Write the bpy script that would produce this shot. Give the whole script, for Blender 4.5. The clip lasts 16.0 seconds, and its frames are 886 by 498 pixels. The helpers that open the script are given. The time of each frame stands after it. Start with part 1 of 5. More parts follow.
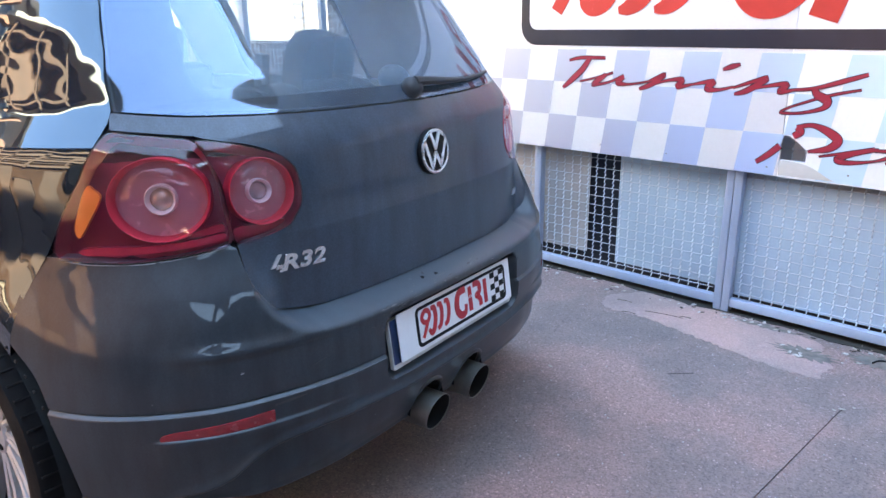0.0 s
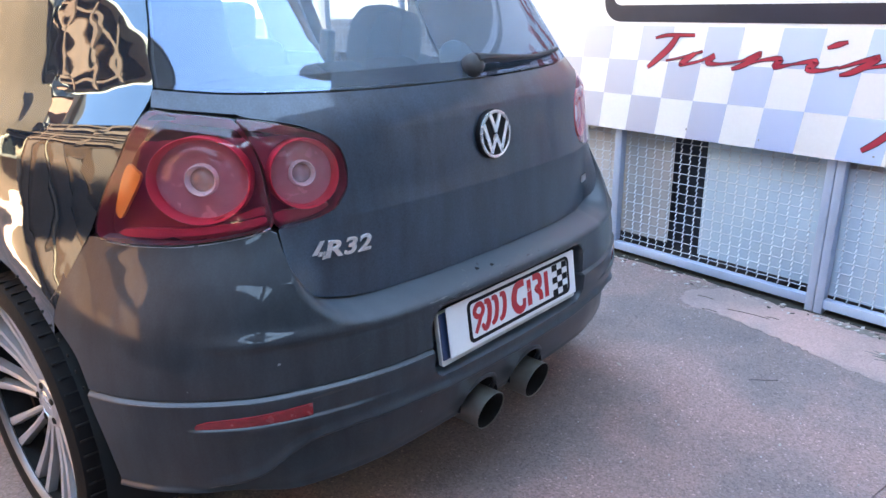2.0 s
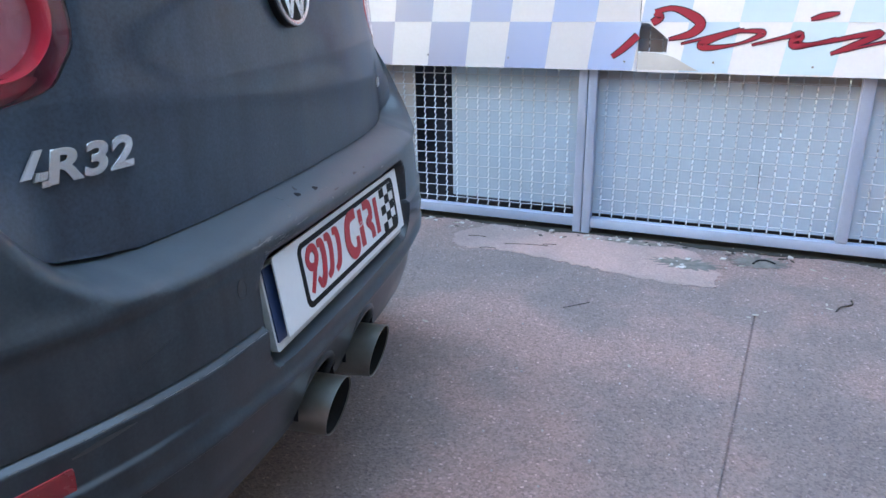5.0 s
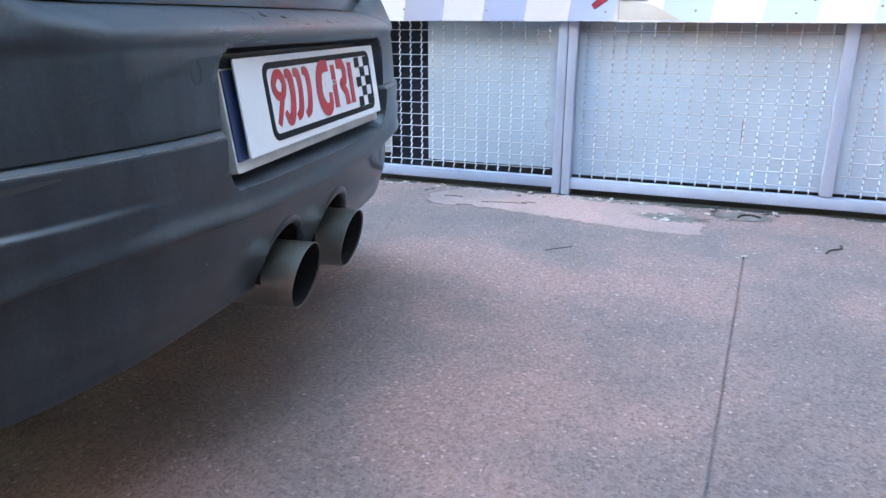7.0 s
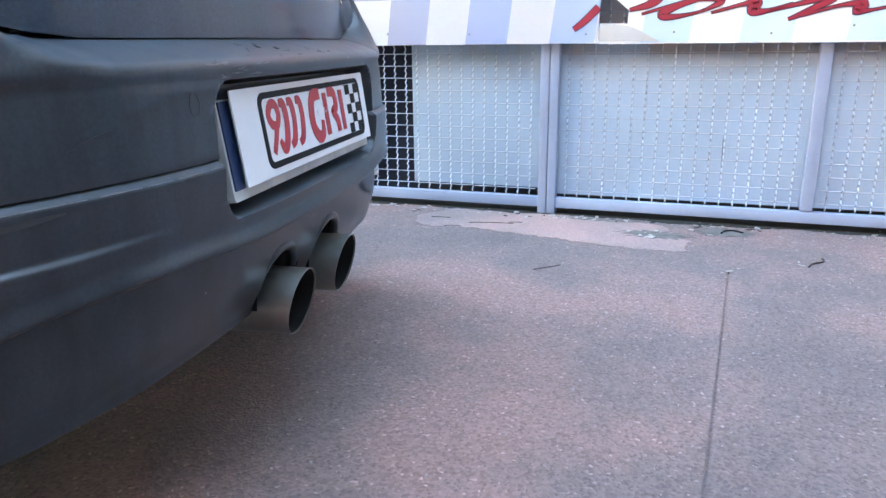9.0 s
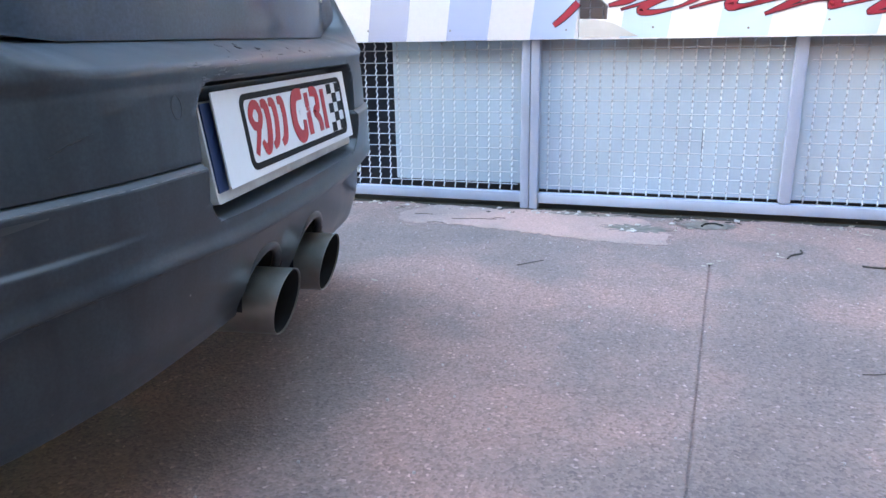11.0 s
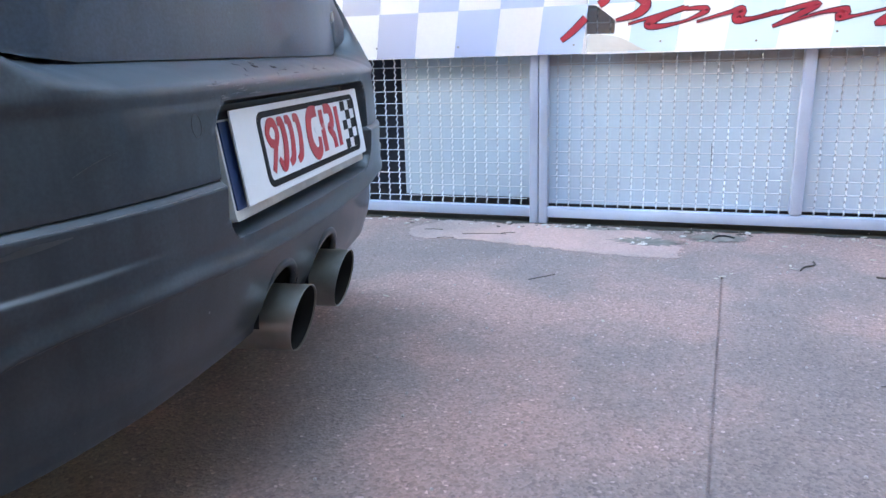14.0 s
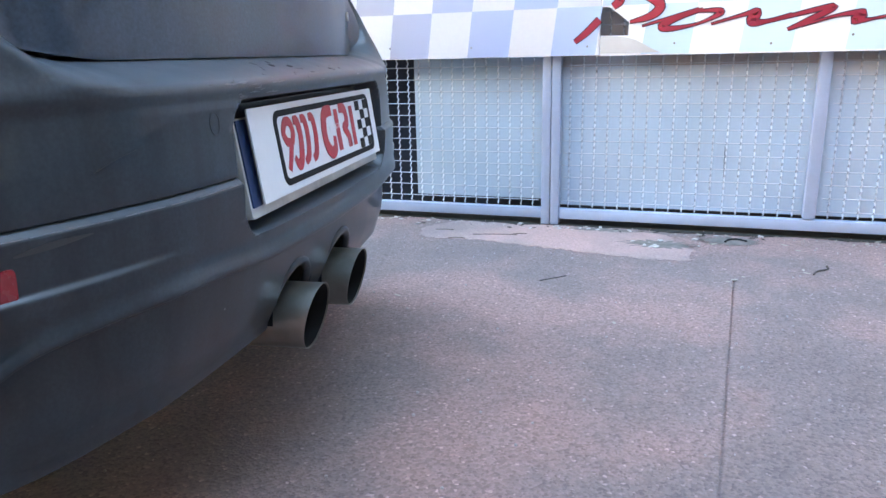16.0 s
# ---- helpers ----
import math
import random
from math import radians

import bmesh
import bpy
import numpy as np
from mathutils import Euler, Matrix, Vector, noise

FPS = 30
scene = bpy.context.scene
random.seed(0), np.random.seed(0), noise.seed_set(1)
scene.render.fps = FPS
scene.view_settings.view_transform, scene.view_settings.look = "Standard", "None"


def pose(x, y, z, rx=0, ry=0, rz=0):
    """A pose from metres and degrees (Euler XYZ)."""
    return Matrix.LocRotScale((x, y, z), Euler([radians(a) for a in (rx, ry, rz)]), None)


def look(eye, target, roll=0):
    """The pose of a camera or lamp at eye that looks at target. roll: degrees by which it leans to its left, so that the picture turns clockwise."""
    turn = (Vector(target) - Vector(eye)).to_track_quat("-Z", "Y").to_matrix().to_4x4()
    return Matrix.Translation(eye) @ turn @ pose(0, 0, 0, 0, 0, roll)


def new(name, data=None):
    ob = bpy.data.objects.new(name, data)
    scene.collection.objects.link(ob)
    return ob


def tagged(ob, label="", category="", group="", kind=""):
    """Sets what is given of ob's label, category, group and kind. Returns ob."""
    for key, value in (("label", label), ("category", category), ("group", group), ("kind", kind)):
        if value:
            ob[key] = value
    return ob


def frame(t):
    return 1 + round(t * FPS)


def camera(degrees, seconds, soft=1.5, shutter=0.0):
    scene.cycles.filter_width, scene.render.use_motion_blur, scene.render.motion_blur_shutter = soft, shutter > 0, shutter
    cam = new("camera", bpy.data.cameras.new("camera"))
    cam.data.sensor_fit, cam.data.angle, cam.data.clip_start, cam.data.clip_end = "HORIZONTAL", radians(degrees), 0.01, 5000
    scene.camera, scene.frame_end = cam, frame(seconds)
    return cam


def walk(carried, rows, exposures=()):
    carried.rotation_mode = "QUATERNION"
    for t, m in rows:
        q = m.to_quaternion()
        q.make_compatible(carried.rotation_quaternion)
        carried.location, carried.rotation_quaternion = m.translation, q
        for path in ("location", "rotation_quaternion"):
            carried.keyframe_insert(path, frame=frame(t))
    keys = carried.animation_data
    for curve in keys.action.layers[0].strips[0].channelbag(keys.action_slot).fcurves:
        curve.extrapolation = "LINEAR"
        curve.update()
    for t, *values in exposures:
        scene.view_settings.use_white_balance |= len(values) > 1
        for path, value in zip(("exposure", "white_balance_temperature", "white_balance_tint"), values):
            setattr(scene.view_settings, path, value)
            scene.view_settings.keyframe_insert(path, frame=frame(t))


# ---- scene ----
cam = camera(63.7, 16.0)
PATH = [
    (0, (-1.376, -0.924, 1.199), (0.175, 0.182, 0.591), -0.7),
    (0.5, (-1.355, -0.942, 1.201), (0.166, 0.202, 0.584), -0.7),
    (1, (-1.334, -0.946, 1.192), (0.149, 0.242, 0.568), -0.8),
    (1.5, (-1.306, -0.929, 1.184), (0.131, 0.307, 0.545), -1.4),
    (2, (-1.256, -0.908, 1.184), (0.138, 0.368, 0.529), -1.0),
    (2.5, (-1.207, -0.843, 1.186), (0.231, 0.407, 0.578), -1.6),
    (2.8, (-1.205, -0.829, 1.184), (0.279, 0.370, 0.583), -2.9),
    (3, (-1.221, -0.811, 1.187), (0.298, 0.35, 0.601), -3.3),
    (3.2, (-1.243, -0.777, 1.183), (0.355, 0.284, 0.617), -3.2),
    (3.5, (-1.301, -0.698, 1.179), (0.445, 0.085, 0.596), -3.2),
    (3.7, (-1.310, -0.649, 1.163), (0.458, 0.037, 0.543), -3.2),
    (4, (-1.274, -0.597, 1.13), (0.516, -0.021, 0.449), -2.1),
    (4.2, (-1.219, -0.563, 1.100), (0.559, 0.012, 0.386), -2.1),
    (4.3, (-1.180, -0.543, 1.088), (0.588, 0.068, 0.362), -2.4),
    (4.5, (-1.105, -0.503, 1.056), (0.642, 0.131, 0.317), -2.7),
    (4.7, (-1.034, -0.454, 1.007), (0.733, 0.142, 0.286), -1.9),
    (5, (-1.011, -0.428, 0.901), (0.797, 0.076, 0.208), -1.1),
    (5.2, (-1.023, -0.4, 0.833), (0.803, 0.056, 0.156), -1.9),
    (7.3, (-0.995, -0.403, 0.617), (0.867, 0.016, 0.02), 0.4),
    (7.5, (-0.997, -0.402, 0.617), (0.871, 0.01, 0.034), 0.3),
    (8, (-1.007, -0.405, 0.623), (0.868, -0.011, 0.049), -0.9),
    (8.5, (-1.012, -0.4, 0.625), (0.868, -0.01, 0.066), -0.7),
    (10.8, (-1.009, -0.374, 0.634), (0.872, -0.008, 0.06), -0.8),
    (11, (-1.016, -0.392, 0.632), (0.87, -0.049, 0.06), -1.1),
    (11.5, (-1.015, -0.39, 0.633), (0.883, -0.083, 0.082), -1.5),
    (12, (-1.016, -0.39, 0.634), (0.889, -0.094, 0.098), -1.0),
    (12.5, (-1.018, -0.39, 0.635), (0.888, -0.092, 0.106), -1.2),
    (13, (-1.017, -0.38, 0.631), (0.887, -0.062, 0.106), -1.0),
    (13.5, (-1.017, -0.382, 0.631), (0.878, -0.037, 0.093), -1.6),
    (14, (-1.019, -0.379, 0.632), (0.875, -0.017, 0.102), -1.8),
    (14.5, (-1.021, -0.378, 0.633), (0.872, -0.002, 0.108), -1.9),
    (15, (-1.021, -0.377, 0.632), (0.87, 0.007, 0.106), -1.6),
    (15.5, (-1.024, -0.378, 0.631), (0.868, 0.004, 0.107), -1.7),
    (16, (-1.024, -0.375, 0.632), (0.866, 0.014, 0.104), -1.4),
]
# Exposure of the picture over time
LIGHT = [(0, 5.93, 9950, 5), (2.5, 6.08, 10150, 5), (3.4, 5.95, 9950, 1), (4.2, 5.64, 9900, -3), (5.2, 5.97, 10600, 2), (7.3, 6.24, 10900, 3), (16, 6.21, 10900, 3)]
walk(cam, [(t, look(eye, target, roll)) for t, eye, target, roll in PATH], LIGHT)

# ---- world and light ----
SUN_HEIGHT, SUN_TURN = radians(52), radians(104)
world = bpy.data.worlds.new("sky")
scene.world = world
world.use_nodes = True
sky = world.node_tree.nodes.new("ShaderNodeTexSky")
sky.sky_type, sky.sun_disc = "NISHITA", False
sky.ozone_density, sky.dust_density, sky.altitude = 5.0, .02, 1200
sky.sun_elevation, sky.sun_rotation = SUN_HEIGHT, SUN_TURN
world.node_tree.links.new(sky.outputs[0], world.node_tree.nodes["Background"].inputs[0])
world.node_tree.nodes["Background"].inputs[1].default_value = 0.07
lamp = bpy.data.lights.new("sun", "SUN")
lamp.energy, lamp.angle, lamp.color = 5.0, radians(0.6), (1, .95, .88)
sun = new("sun", lamp)
toward = Vector((math.sin(SUN_TURN) * math.cos(SUN_HEIGHT), math.cos(SUN_TURN) * math.cos(SUN_HEIGHT), math.sin(SUN_HEIGHT)))
sun.matrix_world = look(toward * 30, (0, 0, 0))


# ---- materials ----
def nodes_of(name):
    m = bpy.data.materials.new(name)
    m.use_nodes = True
    return m, m.node_tree, m.node_tree.nodes["Principled BSDF"]


def add(tree, kind, **values):
    n = tree.nodes.new(kind)
    for key, value in values.items():
        n.inputs[key.replace("_", " ")].default_value = value
    return n


def ramp(tree, fac, stops):
    r = tree.nodes.new("ShaderNodeValToRGB")
    tree.links.new(fac, r.inputs[0])
    e = r.color_ramp.elements
    e[0].position, e[0].color = stops[0][0], (*stops[0][1], 1)
    e[1].position, e[1].color = stops[-1][0], (*stops[-1][1], 1)
    for at, colour in stops[1:-1]:
        e.new(at).color = (*colour, 1)
    return r.outputs[0]


def noise_of(tree, scale, detail=4.0, rough=.55, kind="Object"):
    c = tree.nodes.new("ShaderNodeTexCoord")
    n = add(tree, "ShaderNodeTexNoise", Scale=scale, Detail=detail, Roughness=rough)
    tree.links.new(c.outputs[kind], n.inputs["Vector"])
    return n.outputs["Fac"]


def blend(tree, fac, a, b, how="MIX"):
    m = tree.nodes.new("ShaderNodeMix")
    m.data_type, m.blend_type = "RGBA", how
    for value, socket in ((fac, m.inputs[0]), (a, m.inputs[6]), (b, m.inputs[7])):
        if isinstance(value, (int, float)):
            socket.default_value = value
        elif isinstance(value, tuple):
            socket.default_value = (*value, 1)
        else:
            tree.links.new(value, socket)
    return m.outputs[2]


def level(tree, fac, low, high):
    r = add(tree, "ShaderNodeMapRange", To_Min=low, To_Max=high)
    tree.links.new(fac, r.inputs[0])
    return r.outputs[0]


def surface(name, base, rough=.5, metal=0.0, coat=0.0, vary=.2, coarse=5.0, fine=90.0, bump=.02, spread=.1, depth=.002, shine=.5):
    """A plain material with colour and gloss that change at two scales and a fine relief."""
    m, tree, p = nodes_of(name)
    big, small = noise_of(tree, coarse), noise_of(tree, fine, 2)
    dark = tuple(c * (1 - vary) for c in base)
    light = tuple(min(1, c * (1 + vary)) for c in base)
    c = ramp(tree, big, [(.3, dark), (.7, light)])
    c = blend(tree, level(tree, small, 0, .35), c, tuple(c0 * .8 for c0 in base))
    tree.links.new(c, p.inputs["Base Color"])
    tree.links.new(level(tree, big, max(0, rough - spread), min(1, rough + spread)), p.inputs["Roughness"])
    p.inputs["Metallic"].default_value, p.inputs["Coat Weight"].default_value, p.inputs["Specular IOR Level"].default_value = metal, coat, shine
    if bump:
        b = add(tree, "ShaderNodeBump", Strength=bump * 10, Distance=depth)
        tree.links.new(small, b.inputs["Height"])
        tree.links.new(b.outputs[0], p.inputs["Normal"])
    return m


def pane(name, tint, shine=1.45, dust=.02, dust_colour=(.5, .52, .55), mirror_tint=(1, 1, 1), grazing=1.0):
    """Clear thin glass or a lens: tinted, with a mirror that grows at flat angles and a film of dust."""
    m, tree, p = nodes_of(name)
    tree.nodes.remove(p)
    out = tree.nodes["Material Output"]
    clear = tree.nodes.new("ShaderNodeBsdfTransparent")
    clear.inputs[0].default_value = (*tint, 1)
    gloss = tree.nodes.new("ShaderNodeBsdfGlossy")
    gloss.inputs["Roughness"].default_value = .02
    gloss.inputs["Color"].default_value = (*mirror_tint, 1)
    film = tree.nodes.new("ShaderNodeBsdfDiffuse")
    film.inputs[0].default_value = (*dust_colour, 1)
    face = add(tree, "ShaderNodeLayerWeight", Blend=.5)
    steep = tree.nodes.new("ShaderNodeMath")
    steep.operation = "POWER"
    tree.links.new(face.outputs["Facing"], steep.inputs[0])
    steep.inputs[1].default_value = 3.6
    f = add(tree, "ShaderNodeMapRange", To_Min=((shine - 1) / (shine + 1)) ** 2, To_Max=grazing)
    tree.links.new(steep.outputs[0], f.inputs[0])
    mix = tree.nodes.new("ShaderNodeMixShader")
    tree.links.new(level(tree, noise_of(tree, 9), 0, dust * 2), mix.inputs[0])
    tree.links.new(clear.outputs[0], mix.inputs[1])
    tree.links.new(film.outputs[0], mix.inputs[2])
    top = tree.nodes.new("ShaderNodeMixShader")
    tree.links.new(f.outputs[0], top.inputs[0])
    tree.links.new(mix.outputs[0], top.inputs[1])
    tree.links.new(gloss.outputs[0], top.inputs[2])
    tree.links.new(top.outputs[0], out.inputs[0])
    return m


def haze(name, much, colour):
    """A thin uneven pale film that lightens the glass, see-through elsewhere."""
    m, tree, p = nodes_of(name)
    tree.nodes.remove(p)
    clear, film, mix = (tree.nodes.new(k) for k in ("ShaderNodeBsdfTransparent", "ShaderNodeBsdfDiffuse", "ShaderNodeMixShader"))
    film.inputs[0].default_value = (*colour, 1)
    tree.links.new(level(tree, noise_of(tree, 7), much * .75, much * 1.25), mix.inputs[0])
    tree.links.new(clear.outputs[0], mix.inputs[1])
    tree.links.new(film.outputs[0], mix.inputs[2])
    tree.links.new(mix.outputs[0], tree.nodes["Material Output"].inputs[0])
    return m


def car_paint(name, dust, dull, coat=1.0, shine=1.75, chips=0.0, cool_tint=None, smear_depth=.2, dust_and_skylight=.5, veil=.25, film_tone=(.070, .112, .160), corner=1.0):
    """Dark metallic paint; dust: how much film lies on it; dull: the blur of its clear coat."""
    m, tree, p = nodes_of(name)
    big, grit = noise_of(tree, 3), noise_of(tree, 260, 2)
    # smears run down the panels
    run = add(tree, "ShaderNodeMapping", Scale=(1, 1, .22))
    where = tree.nodes.new("ShaderNodeTexCoord")
    tree.links.new(where.outputs["Object"], run.inputs["Vector"])
    smear = add(tree, "ShaderNodeTexNoise", Scale=22.0, Detail=5.0, Roughness=.6)
    tree.links.new(run.outputs[0], smear.inputs["Vector"])
    streak = smear.outputs["Fac"]
    c = ramp(tree, big, [(.3, (.009, .011, .0145)), (.7, (.013, .0155, .020))])
    film = tree.nodes.new("ShaderNodeMath")
    film.operation = "MULTIPLY"
    tree.links.new(ramp(tree, streak, [(.32, (.5 - smear_depth,) * 3), (.68, (.5 + smear_depth,) * 3)]), film.inputs[0])
    tree.links.new(level(tree, grit, dust * .3, dust), film.inputs[1])
    if corner < 1:
        # the film is thickest in the middle and thins towards the corners
        place = tree.nodes.new("ShaderNodeSeparateXYZ")
        tree.links.new(where.outputs["Object"], place.inputs[0])
        across = tree.nodes.new("ShaderNodeMath")
        across.operation = "ABSOLUTE"
        tree.links.new(place.outputs[0], across.inputs[0])
        thin = add(tree, "ShaderNodeMapRange", From_Min=.36, From_Max=.62, To_Min=1.0, To_Max=corner)
        tree.links.new(across.outputs[0], thin.inputs[0])
        less = tree.nodes.new("ShaderNodeMath")
        less.operation = "MULTIPLY"
        tree.links.new(film.outputs[0], less.inputs[0])
        tree.links.new(thin.outputs[0], less.inputs[1])
        film = less
    c = blend(tree, film.outputs[0], c, film_tone)
    if chips:
        # pale dust specks and stone chips, far apart
        v = add(tree, "ShaderNodeTexVoronoi", Scale=24.0)
        at = tree.nodes.new("ShaderNodeTexCoord")
        tree.links.new(at.outputs["Object"], v.inputs["Vector"])
        dot = ramp(tree, v.outputs["Distance"], [(0, (1, 1, 1)), (.025, (1, 1, 1)), (.045, (0, 0, 0))])
        few = ramp(tree, v.outputs["Color"], [(.72, (0, 0, 0)), (.95, (chips, chips, chips))])
        c = blend(tree, blend(tree, 1.0, dot, few, "MULTIPLY"), c, (.34, .36, .38))
    tree.links.new(c, p.inputs["Base Color"])
    tree.links.new(level(tree, streak, .30, .48), p.inputs["Roughness"])
    p.inputs["Metallic"].default_value = 0
    p.inputs["Specular IOR Level"].default_value = .25
    # dust settles on what faces up and hides the gloss there
    lie = tree.nodes.new("ShaderNodeNewGeometry")
    axis = tree.nodes.new("ShaderNodeSeparateXYZ")
    tree.links.new(lie.outputs["Normal"], axis.inputs[0])
    top = add(tree, "ShaderNodeMapRange", From_Min=.45, From_Max=.85, To_Min=coat, To_Max=coat * (veil if chips else 1))
    tree.links.new(axis.outputs[2], top.inputs[0])
    tree.links.new(top.outputs[0], p.inputs["Coat Weight"])
    if chips:
        # upward faces turn pale blue: dust, with skylight put into the colour
        upward = add(tree, "ShaderNodeMapRange", From_Min=.35, From_Max=.9, To_Max=dust_and_skylight)
        tree.links.new(axis.outputs[2], upward.inputs[0])
        c = blend(tree, upward.outputs[0], c, (.105, .128, .150))
        tree.links.new(c, p.inputs["Base Color"])
    tree.links.new(level(tree, streak, dull * .6, dull * 1.5), p.inputs["Coat Roughness"])
    p.inputs["Coat IOR"].default_value = shine
    if cool_tint:
        # a cool tint on the mirror deepens the blue of the reflected sky
        p.inputs["Specular IOR Level"].default_value = 1.0
        p.inputs["Specular Tint"].default_value = (*cool_tint, 1)
        tree.links.new(level(tree, streak, .015, .05), p.inputs["Roughness"])
        # pressed sheet metal is never quite even
        wave = add(tree, "ShaderNodeBump", Strength=1.0, Distance=.0022)
        tree.links.new(noise_of(tree, 11, 1.0), wave.inputs["Height"])
        for socket in ("Normal", "Coat Normal"):
            tree.links.new(wave.outputs[0], p.inputs[socket])
    return m


def ground_cover(name="pinkish_exposed_concrete", shade=.90, gritty=.85):
    m, tree, p = nodes_of(name)
    wide, patch, grain = noise_of(tree, .9, 3), noise_of(tree, 1.9, 4, .5), noise_of(tree, 160, 3, .7)
    c = tree.nodes.new("ShaderNodeTexCoord")
    v = add(tree, "ShaderNodeTexVoronoi", Scale=190.0)
    tree.links.new(c.outputs["Object"], v.inputs["Vector"])
    base = ramp(tree, patch, [(.34, (.196, .148, .144)), (.48, (.290, .202, .188)), (.62, (.495, .279, .245))])
    base = blend(tree, level(tree, wide, 0, .4), base, (.27, .21, .203))
    speck = ramp(tree, v.outputs["Color"], [(.0, (.45, .43, .44)), (.5, (.95, .95, .95)), (.86, (1.2, 1.18, 1.18)), (1, (2.5, 2.5, 2.5))])
    base = blend(tree, 1.0, base, (shade, shade, shade), "MULTIPLY")
    base = blend(tree, gritty, base, speck, "MULTIPLY")
    base = blend(tree, level(tree, grain, .05, .62), base, (.085, .07, .07))
    tree.links.new(base, p.inputs["Base Color"])
    tree.links.new(level(tree, patch, .75, .95), p.inputs["Roughness"])
    b = add(tree, "ShaderNodeBump", Strength=.9, Distance=.004)
    h = blend(tree, .5, v.outputs["Distance"], grain)
    tree.links.new(h, b.inputs["Height"])
    tree.links.new(b.outputs[0], p.inputs["Normal"])
    return m


def check_print():
    """Printed squares that run from lilac grey over blue to a pale sky tone along the panel."""
    m, tree, p = nodes_of("blue_check_print")
    c = tree.nodes.new("ShaderNodeTexCoord")
    x = tree.nodes.new("ShaderNodeSeparateXYZ")
    tree.links.new(c.outputs["Object"], x.inputs[0])
    along = add(tree, "ShaderNodeMapRange", From_Min=-1.3, From_Max=1.3)
    tree.links.new(x.outputs[0], along.inputs[0])
    base = ramp(tree, along.outputs[0], [(.0, (.55, .50, .53)), (.25, (.40, .40, .50)), (.45, (.36, .45, .68)), (.53, (.39, .50, .74)), (.60, (.50, .68, .84)), (.70, (.62, .82, .88)), (.85, (.66, .86, .88)), (1, (.46, .60, .82))])
    up = add(tree, "ShaderNodeMapRange", From_Min=.6, From_Max=1.08, To_Max=.42)
    tree.links.new(x.outputs[2], up.inputs[0])
    base = blend(tree, up.outputs[0], base, (.62, .76, .86))
    base = blend(tree, level(tree, noise_of(tree, 30), 0, .12), base, (.5, .5, .5))
    tree.links.new(base, p.inputs["Base Color"])
    p.inputs["Roughness"].default_value = .4
    return m


PAINT = car_paint("dark_car_paint", .12, .012, .35, cool_tint=(.42, .74, 1.0))
GATE_PAINT = car_paint("dark_dusty_gate_paint", 1.20, .06, .36, 1.6, .6, smear_depth=.12, dust_and_skylight=.08, veil=1.35)
BUMPER_PAINT = car_paint("dark_dusty_bumper_paint", .70, .035, .42, 1.55, .8, smear_depth=.24, dust_and_skylight=.5, film_tone=(.070, .104, .128), corner=.72)
GROUND = ground_cover()
CHECK = check_print()
PLASTIC = surface("black_plastic", (.012, .012, .013), .5, vary=.3)
RUBBER = surface("tyre_rubber", (.010, .010, .0105), .8, vary=.35, coarse=20, bump=.04, shine=.15)
# near black for hollows, their shade put into the colour
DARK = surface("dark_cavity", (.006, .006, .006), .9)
ALLOY = surface("silver_alloy", (.52, .54, .57), .34, .7, vary=.15)
RIM = surface("dull_rim_alloy", (.16, .165, .18), .45, .7, vary=.2)
CHROME = surface("chrome", (.75, .76, .77), .12, 1.0, vary=.06, bump=0)
SATIN = surface("satin_badge", (.76, .78, .80), .28, .85, vary=.08, bump=0)
STEEL = surface("dull_exhaust_steel", (.30, .29, .27), .42, .85, vary=.3, coarse=12)
SOOT = surface("soot", (.006, .0055, .005), .95)
GREY_STEEL = surface("grey_painted_steel", (.385, .465, .60), .45, .1, vary=.12, coarse=4)
WIRE = surface("galvanised_wire", (.49, .55, .61), .45, .2, vary=.15)
GREY_BOARD = surface("grey_upper_sheet", (.54, .54, .56), .6, vary=.08)
BOARD = surface("pale_sheet_panel", (.51, .65, .75), .55, vary=.08, coarse=2.5, fine=60)
TAN = surface("beige_sheet_panel", (.52, .49, .46), .6, vary=.1)
WHITE = surface("white_sign_film", (.90, .90, .90), .35, vary=.025, coarse=1.5, bump=0)
NAVY = surface("dark_navy_film", (.022, .025, .04), .35, vary=.2)
RED = surface("red_sign_film", (.42, .030, .055), .4, vary=.12, coarse=8)
BRIGHT_RED = surface("bright_red_sign_film", (.62, .045, .04), .4, vary=.12, coarse=5)
PLATE_WHITE = surface("white_plate_film", (.80, .81, .82), .35, vary=.03, bump=0)
PLATE_RED = surface("red_plate_film", (.55, .02, .03), .4, vary=.08)
BLACK = surface("black_film", (.008, .008, .010), .55, vary=.2, shine=.15)
BLUE = surface("blue_plate_band", (.012, .038, .11), .4, vary=.2)
FRAME = surface("worn_pale_plate_frame", (.55, .55, .52), .5, vary=.25, coarse=20)
LENS_CLEAR = pane("smoked_clear_lens", (.96, .84, .86), 1.55, .065, (.60, .11, .19))
HOUSING = surface("dark_red_lamp_housing", (.27, .032, .060), .35, .2, vary=.3)
BOWL = surface("red_lamp_reflector", (.62, .034, .066), .35, .1, vary=.15, coarse=14)
AMBER = surface("amber_reflector", (.92, .27, .05), .3, vary=.2)
REFLEX = surface("red_reflector", (.25, .010, .018), .25, coat=.6, vary=.2, coarse=40)
# mirror tints, and the rear film, are blued to strengthen the reflected sky
GLASS = pane("tinted_car_glass", (.74, .78, .78), 1.8, .03, mirror_tint=(.72, .88, 1.0))
REAR_GLASS = pane("dusty_rear_glass", (.66, .77, .82), 2.2, .10, (.36, .45, .54), (.50, .70, 1.0), .40)
MOTOR = surface("grey_motor_cover", (.13, .15, .17), .6, vary=.15)
